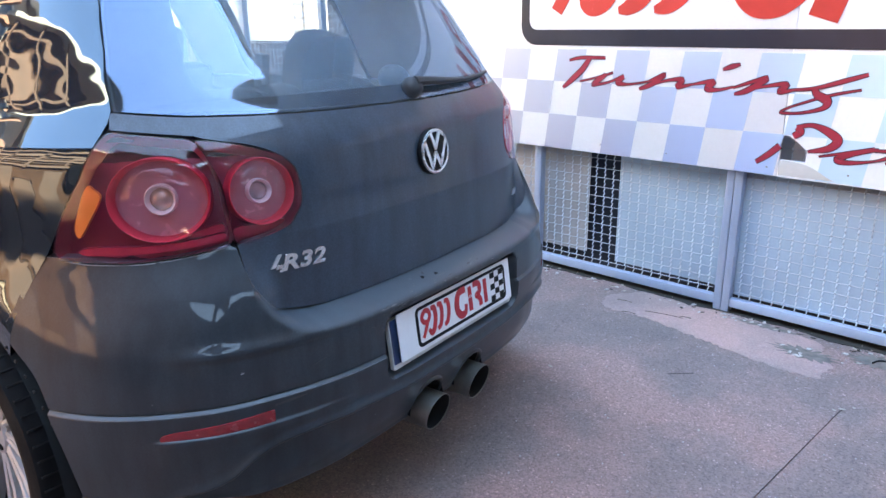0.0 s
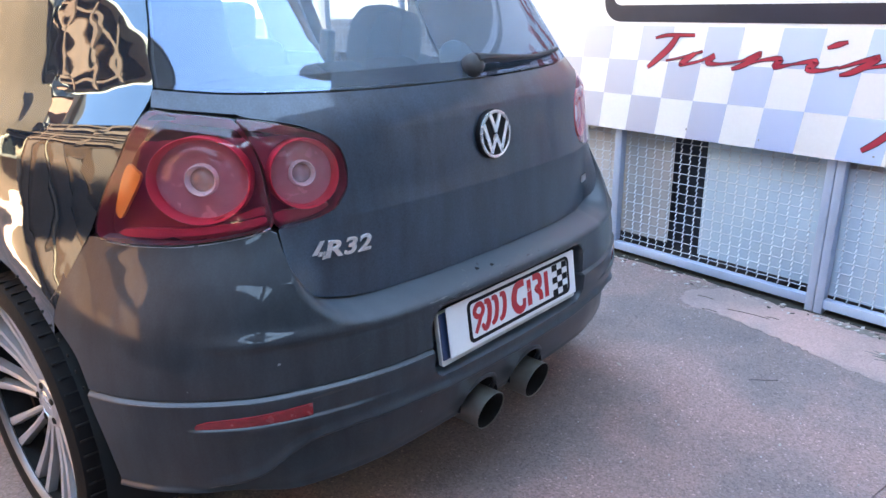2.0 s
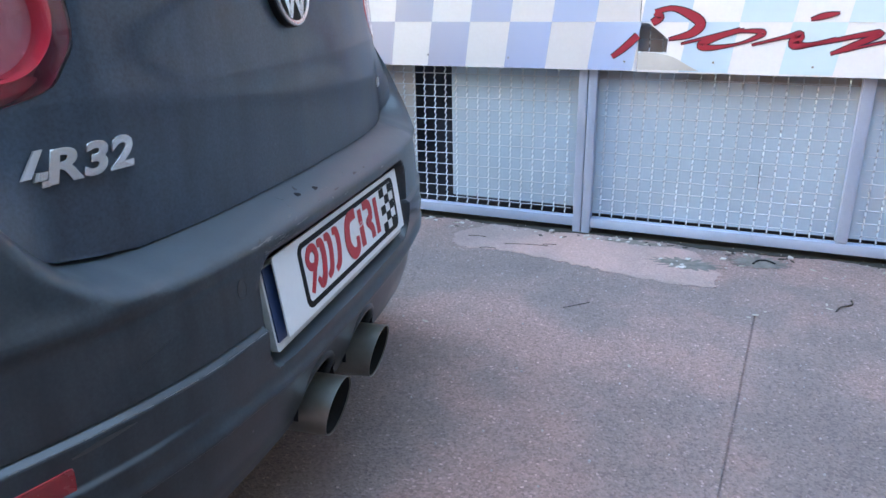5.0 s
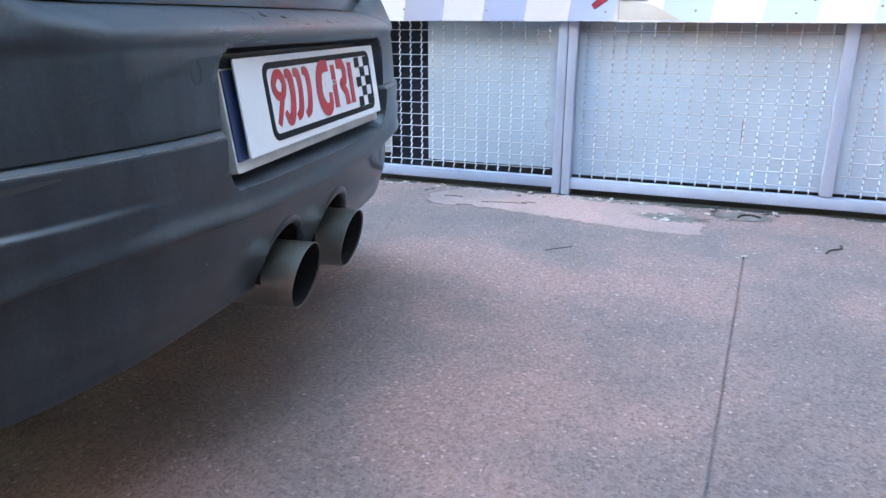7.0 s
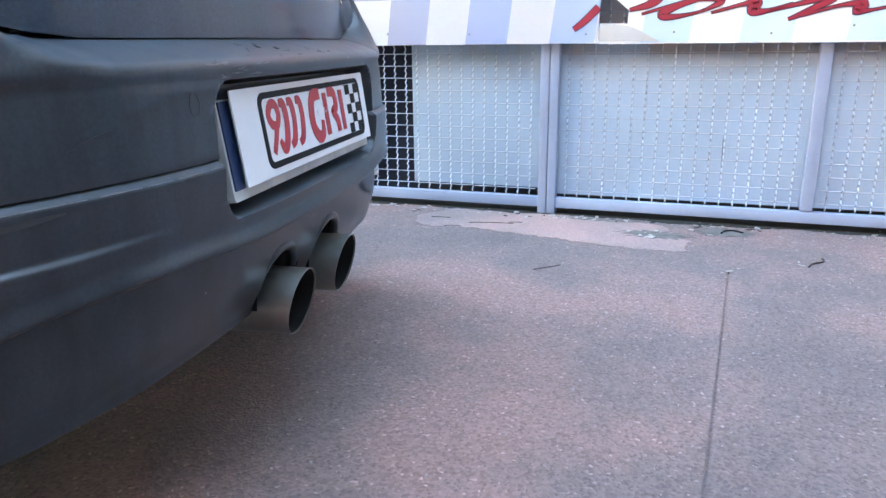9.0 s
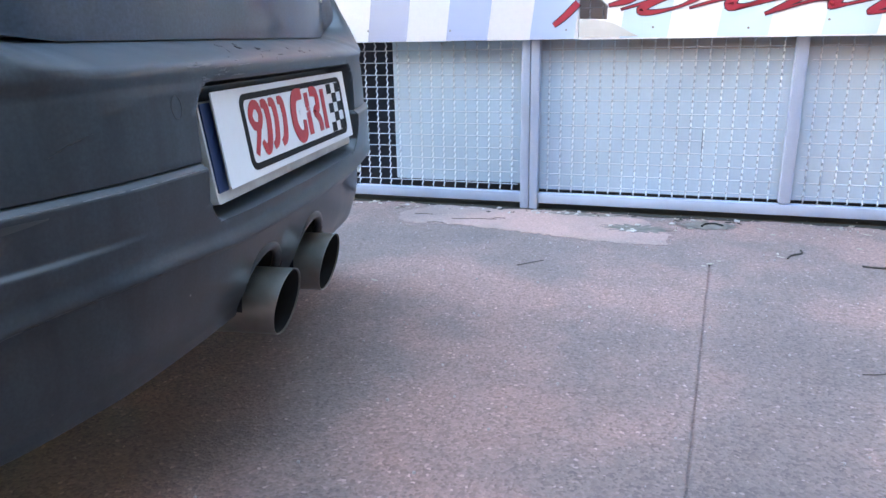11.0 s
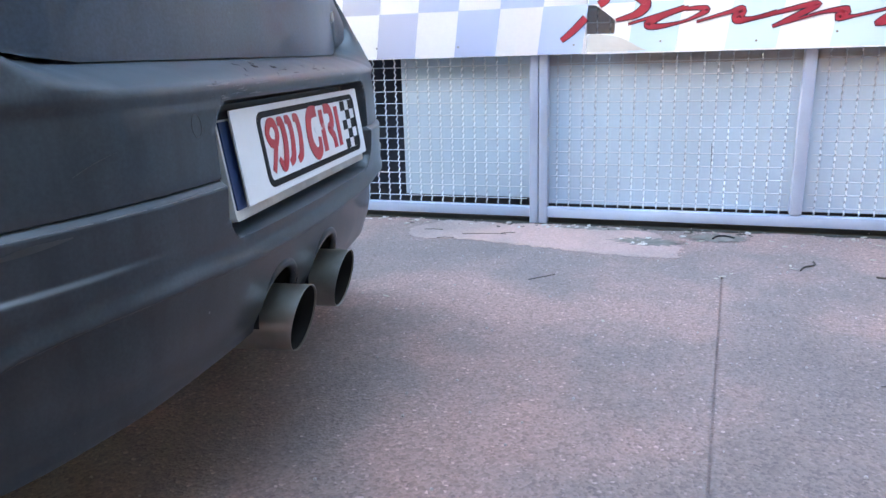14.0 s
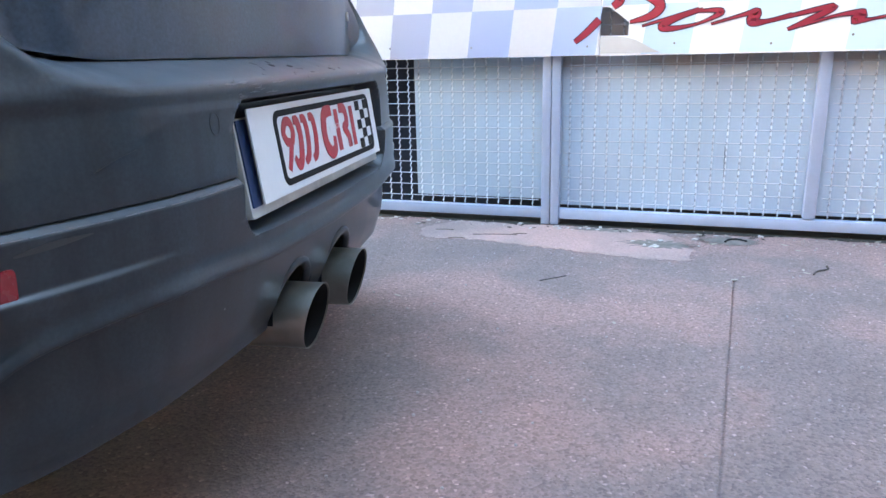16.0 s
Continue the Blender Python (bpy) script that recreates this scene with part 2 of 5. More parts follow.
HAZE = haze("pale_film_inside_the_glass", .30, (.52, .56, .60))
TRIM = surface("dark_grey_upholstery", (.022, .023, .026), .9, vary=.2, coarse=30)
LINER = surface("grey_car_lining", (.50, .52, .54), .85, vary=.1)
PATCH = ground_cover("smooth_mortar_patch", 1.36, .35)
GRIT = surface("pale_grit", (.33, .29, .28), .9, vary=.3)
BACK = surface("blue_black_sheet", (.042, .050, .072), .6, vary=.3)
DUSTY = surface("dusty_black_rubber", (.035, .038, .042), .6, vary=.3, coarse=30)
TWIG = surface("dry_twig", (.05, .04, .035), .9, vary=.3)
LEAF = surface("dry_leaf_scrap", (.34, .30, .25), .8, vary=.3)
MOSS_AND_SHADOW = surface("moss_and_dirt", (.026, .024, .020), .95, vary=.4, coarse=25)
CRUMB = surface("pale_mortar", (.46, .42, .39), .9, vary=.25, coarse=40)
STAIN = surface("grey_green_growth", (.165, .142, .13), .95, vary=.35, coarse=30, fine=200)
SPLINTER = surface("peeled_board_edge", (.62, .60, .56), .7, vary=.15)
PLASTER = surface("warm_plaster", (.14, .100, .074), .85, vary=.12, coarse=.8, fine=20)
GREY_PLASTER = surface("dark_grey_render", (.15, .15, .155), .85, vary=.12, coarse=.6, fine=20)
WINDOW = surface("dark_window_glass", (.03, .035, .04), .1, vary=.1, bump=0)
WHITE_RENDER = surface("white_render", (.72, .75, .76), .85, vary=.06, coarse=.6, fine=20)
BROWN = surface("dark_brown_timber", (.0035, .0035, .0038), .95, vary=.2, coarse=1.2, fine=25, shine=.0)
TERRACOTTA = surface("reddish_timber", (.15, .075, .052), .8, vary=.2, coarse=3)
STONE = surface("pale_stone_trim", (.26, .245, .225), .8, vary=.1)
ROOF_TILE = surface("dark_clay_roof", (.075, .062, .055), .85, vary=.2, coarse=2)
WING = surface("brown_plank_wall", (.044, .022, .014), .9, vary=.3, coarse=3, fine=30, shine=.1)
CREAM = surface("cream_paint", (.17, .125, .09), .8, vary=.1, coarse=3)
GREY_TIMBER = surface("weathered_timber", (.080, .042, .028), .85, vary=.3, coarse=2)
PLANK = surface("brown_timber", (.065, .030, .018), .85, vary=.3, coarse=3)
DOOR_PLANK = surface("reddish_brown_planks", (.050, .025, .016), .8, vary=.35, coarse=1.5)
DULL_SCUFF = surface("dull_scuff", (.075, .085, .095), .5, vary=.3, coarse=60)
PALE_MARK = surface("pale_scuff_and_highlight", (.17, .18, .20), .4, vary=.3, coarse=60)


# ---- building blocks ----
def thing(name, label, category, at=(0, 0, 0), group="", kind=""):
    ob = new(name)
    ob.location = at
    ob.empty_display_size = .1
    return tagged(ob, label, category, group, kind)


def part(name, bm, material, parent=None, label="", flat=False):
    """One bmesh as ONE mesh object, under its thing; its vertices are in the thing's own frame."""
    bmesh.ops.recalc_face_normals(bm, faces=bm.faces)
    me = bpy.data.meshes.new(name)
    bm.to_mesh(me)
    bm.free()
    if not flat:
        for f in me.polygons:
            f.use_smooth = True
        me.set_sharp_from_angle(angle=radians(38))
    me.materials.append(material)
    ob = new(name, me)
    if parent:
        ob.parent = parent
    return tagged(ob, label)


def box(bm, lo, hi, bevel=0.0, m=None):
    c = [(a + b) / 2 for a, b in zip(lo, hi)]
    s = [max(abs(b - a), 1e-4) for a, b in zip(lo, hi)]
    r = bmesh.ops.create_cube(bm, size=1, matrix=(m or Matrix()) @ Matrix.LocRotScale(c, None, s))
    if bevel:
        es = list({e for v in r["verts"] for e in v.link_edges})
        bmesh.ops.bevel(bm, geom=es, offset=bevel, segments=2, affect="EDGES", profile=.6)
    return bm


def boxed(lo, hi, bevel=0.0, m=None):
    return box(bmesh.new(), lo, hi, bevel, m)


def lathe(profile, m=None, count=48, bm=None, closed=False, cap=True):
    """Turns a profile of (radius, along) round the z axis."""
    bm = bm or bmesh.new()
    m = m or Matrix()
    rings = [[bm.verts.new(m @ Vector((r * math.cos(2 * math.pi * i / count), r * math.sin(2 * math.pi * i / count), h))) for i in range(count)] for r, h in profile]
    for a, b in zip(rings, rings[1:] + (rings[:1] if closed else [])):
        for i in range(count):
            bm.faces.new((a[i], a[(i + 1) % count], b[(i + 1) % count], b[i]))
    if cap and not closed:
        for ring in (rings[0], rings[-1]):
            bm.faces.new(ring)
    return bm


def tube(bm, points, radius, sides=6):
    """A round bar along the points; radius may be one number or one for each point."""
    pts = [Vector(p) for p in points]
    rad = radius if isinstance(radius, (list, tuple)) else [radius] * len(pts)
    rings = []
    for i, p in enumerate(pts):
        d = (pts[min(i + 1, len(pts) - 1)] - pts[max(i - 1, 0)]).normalized()
        side = d.cross(Vector((0, 0, 1)) if abs(d.z) < .9 else Vector((1, 0, 0))).normalized()
        up = side.cross(d)
        rings.append([bm.verts.new(p + (side * math.cos(2 * math.pi * k / sides) + up * math.sin(2 * math.pi * k / sides)) * rad[i]) for k in range(sides)])
    for a, b in zip(rings, rings[1:]):
        for k in range(sides):
            bm.faces.new((a[k], a[(k + 1) % sides], b[(k + 1) % sides], b[k]))
    bm.faces.new(rings[0])
    bm.faces.new(rings[-1])
    return bm


def spread(a, b, n):
    return [a + (b - a) * i / (n - 1) for i in range(n)]


def sheet(bm, columns, rows, place, inward=None, edges="lrbt", deep=.018):
    """A grid of faces through place(a, b), with a lip turned inward along the edges named."""
    grid = [[bm.verts.new(place(a, b)) for a in columns] for b in rows]
    for r, s in zip(grid, grid[1:]):
        for i in range(len(columns) - 1):
            bm.faces.new((r[i], r[i + 1], s[i + 1], s[i]))
    if inward:
        def lip(line):
            low = [bm.verts.new(v.co + inward(v.co) * deep) for v in line]
            for i in range(len(line) - 1):
                bm.faces.new((line[i], line[i + 1], low[i + 1], low[i]))
        if "b" in edges:
            lip(grid[0])
        if "t" in edges:
            lip(grid[-1])
        if "l" in edges:
            lip([r[0] for r in grid])
        if "r" in edges:
            lip([r[-1] for r in grid])
    return grid


def curve(points, steps=8, closed=False):
    """Smooth line through points of any dimension."""
    n, out = len(points), []
    for i in range(n if closed else n - 1):
        p = [points[(i + k) % n] if closed else points[min(max(i + k, 0), n - 1)] for k in (-1, 0, 1, 2)]
        for j in range(steps):
            t = j / steps
            out.append(tuple(.5 * (2 * b + (c - a) * t + (2 * a - 5 * b + 4 * c - d) * t * t + (3 * b - a - 3 * c + d) * t**3) for a, b, c, d in zip(*p)))
    if not closed:
        out.append(tuple(points[-1]))
    return out


def rounded(x0, y0, x1, y1, r, n=6):
    """The outline of a rectangle with round corners."""
    out = []
    for cx, cy, a in ((x1 - r, y1 - r, 0), (x0 + r, y1 - r, 90), (x0 + r, y0 + r, 180), (x1 - r, y0 + r, 270)):
        out += [(cx + r * math.cos(radians(a + 90 * i / n)), cy + r * math.sin(radians(a + 90 * i / n))) for i in range(n + 1)]
    return out


def slab(bm, outline, place, thick, hole=None):
    """A plate of the outline in two dimensions, carried into space by place(a, b, height); hole: an inner outline with as many points."""
    top = [bm.verts.new(place(a, b, thick)) for a, b in outline]
    low = [bm.verts.new(place(a, b, 0)) for a, b in outline]
    n = len(outline)
    for i in range(n):
        bm.faces.new((top[i], top[(i + 1) % n], low[(i + 1) % n], low[i]))
    if hole:
        itop = [bm.verts.new(place(a, b, thick)) for a, b in hole]
        ilow = [bm.verts.new(place(a, b, 0)) for a, b in hole]
        for i in range(n):
            j = (i + 1) % n
            bm.faces.new((top[i], top[j], itop[j], itop[i]))
            bm.faces.new((itop[i], itop[j], ilow[j], ilow[i]))
    else:
        f = bm.faces.new(top)
        f.normal_update()
        bmesh.ops.triangulate(bm, faces=[f])
    return bm


def ribbon(bm, stroke, place, thick=.001):
    """A brush stroke: a smooth line of (a, b, width) as a thin raised band."""
    line = curve(stroke, 7)
    left, right = [], []
    for i, (a, b, w) in enumerate(line):
        p, q = line[max(i - 1, 0)], line[min(i + 1, len(line) - 1)]
        dx, dy = q[0] - p[0], q[1] - p[1]
        d = math.hypot(dx, dy) or 1
        left.append((a - dy / d * w / 2, b + dx / d * w / 2))
        right.append((a + dy / d * w / 2, b - dx / d * w / 2))
    lo = [[bm.verts.new(place(*p, h)) for p in side] for side in (left, right) for h in (0, thick)]
    l0, l1, r0, r1 = lo
    for i in range(len(line) - 1):
        for a, b in ((l1, r1), (l0, l1), (r1, r0)):
            bm.faces.new((a[i], a[i + 1], b[i + 1], b[i]))
    for i in (0, -1):
        bm.faces.new((l0[i], l1[i], r1[i], r0[i]))
    return bm


# Body surface of the hatchback: x across (right positive), y forward from the rear, z up.
STATION = [0, .2, .37, .47, .55, .63, .70, .765, .80, .83, .85, .865, .87]
SECTION = {
    .20: [(0, .13), (.2, .13), (.37, .135), (.46, .15), (.54, .17), (.615, .205), (.68, .245), (.735, .305), (.78, .38), (.81, .47), (.83, .60), (.84, .85), (.845, 1.2)],
    .285: [(0, .050), (.2, .052), (.37, .062), (.47, .082), (.56, .110), (.635, .146), (.70, .196), (.76, .26), (.805, .34), (.835, .44), (.85, .60), (.86, .85), (.863, 1.2)],
    .38: [(0, .016), (.2, .019), (.37, .032), (.47, .056), (.56, .088), (.64, .129), (.708, .184), (.768, .25), (.815, .337), (.841, .44), (.855, .60), (.865, .85), (.867, 1.2)],
    .50: [(0, .0), (.2, .003), (.37, .018), (.47, .043), (.56, .078), (.64, .12), (.71, .18), (.77, .25), (.82, .345), (.845, .45), (.86, .60), (.868, .85), (.87, 1.2)],
    .60: [(0, .002), (.2, .005), (.37, .022), (.47, .05), (.56, .09), (.64, .135), (.71, .20), (.77, .275), (.815, .37), (.845, .48), (.86, .62), (.868, .86), (.87, 1.2)],
    .80: [(0, .078), (.2, .084), (.37, .104), (.47, .132), (.55, .168), (.63, .235), (.70, .315), (.76, .405), (.80, .50), (.83, .60), (.848, .72), (.862, .9), (.868, 1.2)],
    .95: [(0, .092), (.2, .100), (.37, .125), (.47, .156), (.55, .195), (.625, .258), (.69, .335), (.745, .42), (.785, .51), (.812, .61), (.832, .73), (.848, .92), (.855, 1.2)],
    1.05: [(0, .150), (.2, .160), (.37, .19), (.455, .22), (.53, .26), (.595, .315), (.65, .38), (.695, .46), (.73, .55), (.755, .65), (.775, .78), (.79, .95), (.80, 1.2)],
    1.25: [(0, .305), (.2, .312), (.36, .335), (.435, .36), (.50, .395), (.56, .445), (.605, .50), (.635, .565), (.66, .64), (.68, .73), (.695, .84), (.705, .98), (.71, 1.2)],
    1.42: [(0, .455), (.2, .46), (.34, .475), (.41, .495), (.465, .525), (.505, .565), (.535, .615), (.555, .67), (.57, .74), (.58, .82), (.585, .9), (.59, 1.02), (.59, 1.2)],
}
EDGE_U, EDGE_Z = [.43, .475, .505, .526, .537, .541], [.641, .649, .667, .693, .723, .797]
LEVELS = sorted(SECTION)

def hermite(xs, ys, x):
    """Smooth curve through the points (xs, ys), with no overshoot."""
    if x <= xs[0]:
        return ys[0] + (ys[1] - ys[0]) / (xs[1] - xs[0]) * (x - xs[0])
    if x >= xs[-1]:
        return ys[-1] + (ys[-1] - ys[-2]) / (xs[-1] - xs[-2]) * (x - xs[-1])
    i = max(k for k in range(len(xs) - 1) if xs[k] <= x)
    def slope(k):
        if k == 0 or k == len(xs) - 1:
            j = min(k, len(xs) - 2)
            return (ys[j + 1] - ys[j]) / (xs[j + 1] - xs[j])
        a, b = (ys[k] - ys[k - 1]) / (xs[k] - xs[k - 1]), (ys[k + 1] - ys[k]) / (xs[k + 1] - xs[k])
        return 0 if a * b <= 0 else 2 * a * b / (a + b)
    h = xs[i + 1] - xs[i]
    s = (x - xs[i]) / h
    return ((2 * s**3 - 3 * s**2 + 1) * ys[i] + (s**3 - 2 * s**2 + s) * h * slope(i)
            + (3 * s**2 - 2 * s**3) * ys[i + 1] + (s**3 - s**2) * h * slope(i + 1))

def smooth(a, b, x):
    s = min(1.0, max(0.0, (x - a) / (b - a)))
    return s * s * (3 - 2 * s)

CACHE = {}
def section(z):
    key = round(z, 4)
    if key not in CACHE:
        CACHE[key] = [[hermite(LEVELS, [SECTION[l][k][c] for l in LEVELS], z) for k in range(len(STATION))] for c in (0, 1)]
    return CACHE[key]

def skin(u, z, part=""):
    """The place on the body at the girth u (about the distance from the middle, negative on the left) and height z."""
    a = abs(u)
    def plain(h):
        xs, ys = section(h)
        return hermite(STATION, xs, a), hermite(STATION, ys, a)
    x, y = plain(z)
    if .585 < z < .80:
        # bumper ledge under the tailgate: the bumper stays out to .60 and the gate starts further in
        w = 1 - smooth(.46, .55, a)
        if part == "gate":
            gx, gy = plain(.80)
            gy += (z - .80) * .05
            x, y = x + (gx - x) * w, y + (gy - y) * w
        elif part == "bumper" and w > 0:
            bx, by = plain(.60)
            gx, gy = plain(.80)
            rise = max(.602, hermite(EDGE_U, EDGE_Z, min(a, .541)) - .036) if a > .43 else .602
            f = min(1, max(0, (z - rise) / .036)) ** 1.7 * (1.22 - .20 * smooth(.45, .50, a))
            x, y = x + (bx + (gx - bx) * min(f, 1) - x) * w, y + (by + (gy - by) * f - y) * w
    return (math.copysign(x, u) if u else 0.0, y, z)


# ---- ground ----
def make_ground():
    """One sheet to the horizon, with the sawn joint let into it."""
    m = pose(1.25, -.838, 0, 0, 0, 168.75)
    along, across, w = [-300, .255, 9, 300], [-300, -.0024, .0024, 300], .005
    bm = bmesh.new()
    v = [[bm.verts.new(m @ Vector((a, b, 0))) for a in along] for b in across]
    for j in range(3):
        for i in range(3):
            if (i, j) != (1, 1):
                bm.faces.new((v[j][i], v[j][i + 1], v[j + 1][i + 1], v[j + 1][i]))
    rim = [v[1][1], v[1][2], v[2][2], v[2][1]]
    low = [bm.verts.new(p.co - Vector((0, 0, w))) for p in rim]
    for i in range(4):
        bm.faces.new((rim[i], rim[(i + 1) % 4], low[(i + 1) % 4], low[i]))
    bm.faces.new(low)
    ob = part("ground", bm, GROUND, flat=True)
    tagged(ob, "pinkish grey worn concrete yard with a sawn joint", "ground", kind="structure")


make_ground()

FENCE = pose(1.638, -.252, 0, 0, 0, math.degrees(math.atan2(-.991, -.134)))


def on_fence(s, z, d=0.0):
    """A place by the distance along the fence, the height and the distance in front of it, in the fence's own frame."""
    return Vector((s, -d, z))


def make_patch():
    """Mortar smeared along the foot of the fence."""
    rng = random.Random(4)
    corners = [(-.36, .03), (.0, .03), (.30, .04), (.43, .10), (.462, .20), (.511, .27), (.495, .400), (.36, .405), (.12, .360), (.0, .340), (-.2, .300), (-.36, .315), (-.43, .285), (-.46, .17)]
    line = [(a + rng.uniform(-.008, .008), b + rng.uniform(-.009, .009)) for a, b in dense(corners, 10)]
    bm = slab(bmesh.new(), line, lambda a, b, h: Vector((a, -b, h)), .002)
    ob = part("mortar_patch", bm, PATCH)
    ob.matrix_world = FENCE
    tagged(ob, "smooth pale mortar patch along the fence foot", "patch", kind="structure")


def dense(outline, k, closed=True):
    n = len(outline)
    return [tuple(p + (q - p) * j / k for p, q in zip(outline[i], outline[(i + 1) % n])) for i in range(n if closed else n - 1) for j in range(k)]


make_patch()


# ---- fence ----
def make_bay(s0, s1, mullions, z1, low=.02):
    bay = thing("fence_bay", "grey painted steel fence bay with crimped wire mesh", "fence", group="fence bays along the yard")
    bay.matrix_world = FENCE
    b = .003
    part("stile", boxed((s0 + .0015, -.012, low - .02), (s0 + .033, .03, z1), b), GREY_STEEL, bay)
    part("stile", boxed((s1 - .033, -.012, low - .02), (s1 - .0015, .03, z1), b), GREY_STEEL, bay)
    for s in mullions:
        part("mullion", boxed((s - .0185, -.010, low + .045), (s + .0185, .03, z1 - .045), b), GREY_STEEL, bay)
    part("bottom_rail", boxed((s0 + .033, -.008, low + .004), (s1 - .033, .028, low + .041), b), GREY_STEEL, bay)
    part("top_rail", boxed((s0 + .033, -.008, z1 - .045), (s1 - .033, .028, z1), b), GREY_STEEL, bay)
    pitch, r, wave = .0448, .0027, .0062
    stops = [s0 + .033, *[m + k for m in mullions for k in (-.0185, .0185)], s1 - .033]
    for lo, hi in zip(stops[::2], stops[1::2]):
        bm = bmesh.new()
        ns, nz = int((hi - lo) / pitch), int((z1 - low - .09) / pitch)
        o = (hi - lo - (ns - 1) * pitch) / 2
        for i in range(ns):
            s = lo + o + i * pitch
            tube(bm, [(s, .010 + wave * 1.0 * (1 if j % 2 else -1), low + .047 + .022 + (j + .5) * pitch / 4) for j in range(-4, nz * 4)], r, 4)
        for j in range(nz):
            z = low + .047 + .022 + j * pitch
            tube(bm, [(lo + o + i * pitch / 2, .010 + .0016 * (-1 if (i // 2 + j) % 2 else 1) * (1 - i % 2), z) for i in range(-1, ns * 2)], r * .62, 4)
        part("wire_mesh", bm, WIRE, bay, "crimped galvanised wire mesh")


for s0, s1, mid in ((-5.35, -3.565, -4.46), (-3.565, -1.78, -2.67), (-1.78, -.0085, -.984), (-.0085, 1.762, .870), (1.762, 3.53, 2.64)):
    make_bay(s0, s1, [mid], 1.95)


def make_sheet(name, s0, s1, z0, z1, d, material, label):
    ob = part(name, boxed((s0, d, z0), (s1, d + .004, z1), .0012), material)
    ob.matrix_world = FENCE
    tagged(ob, label, "panel", "sheets behind the fence")


make_sheet("backing_sheet", -.560, -.012, .086, .66, .050, BOARD, "pale blue-grey sheet panel behind the fence mesh")
make_sheet("backing_sheet", -.006, .868, .070, .575, .034, BOARD, "pale blue-grey sheet panel behind the fence mesh")
make_sheet("backing_sheet", .872, 1.745, .070, .578, .034, BOARD, "pale blue-grey sheet panel behind the fence mesh")
make_sheet("backing_sheet", 1.76, 3.5, .075, .560, .050, BOARD, "pale blue-grey sheet panel behind the fence mesh")
make_sheet("upper_backing_sheet", -.006, 3.5, .40, .80, .072, GREY_BOARD, "dull grey sheet showing over the pale panels")
make_sheet("backing_sheet", -1.76, -.722, .10, .66, .055, TAN, "beige sheet panel behind the fence mesh")
# black sheets added down to the ground to keep the rail gap dark
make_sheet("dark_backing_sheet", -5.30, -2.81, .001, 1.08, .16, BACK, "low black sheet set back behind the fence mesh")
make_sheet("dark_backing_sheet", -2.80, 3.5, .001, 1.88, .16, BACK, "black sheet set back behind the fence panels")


crack = part("sheet_crack", slab(bmesh.new(), [(.590, .30), (.5915, .30), (.5935, .22), (.5955, .13), (.594, .13), (.592, .22)], lambda a, b, h: on_fence(a, b, h - .0338), .0004), DARK, flat=True)
crack.matrix_world = FENCE
tagged(crack, "thin dark crack in a pale sheet panel", "crack", kind="structure")


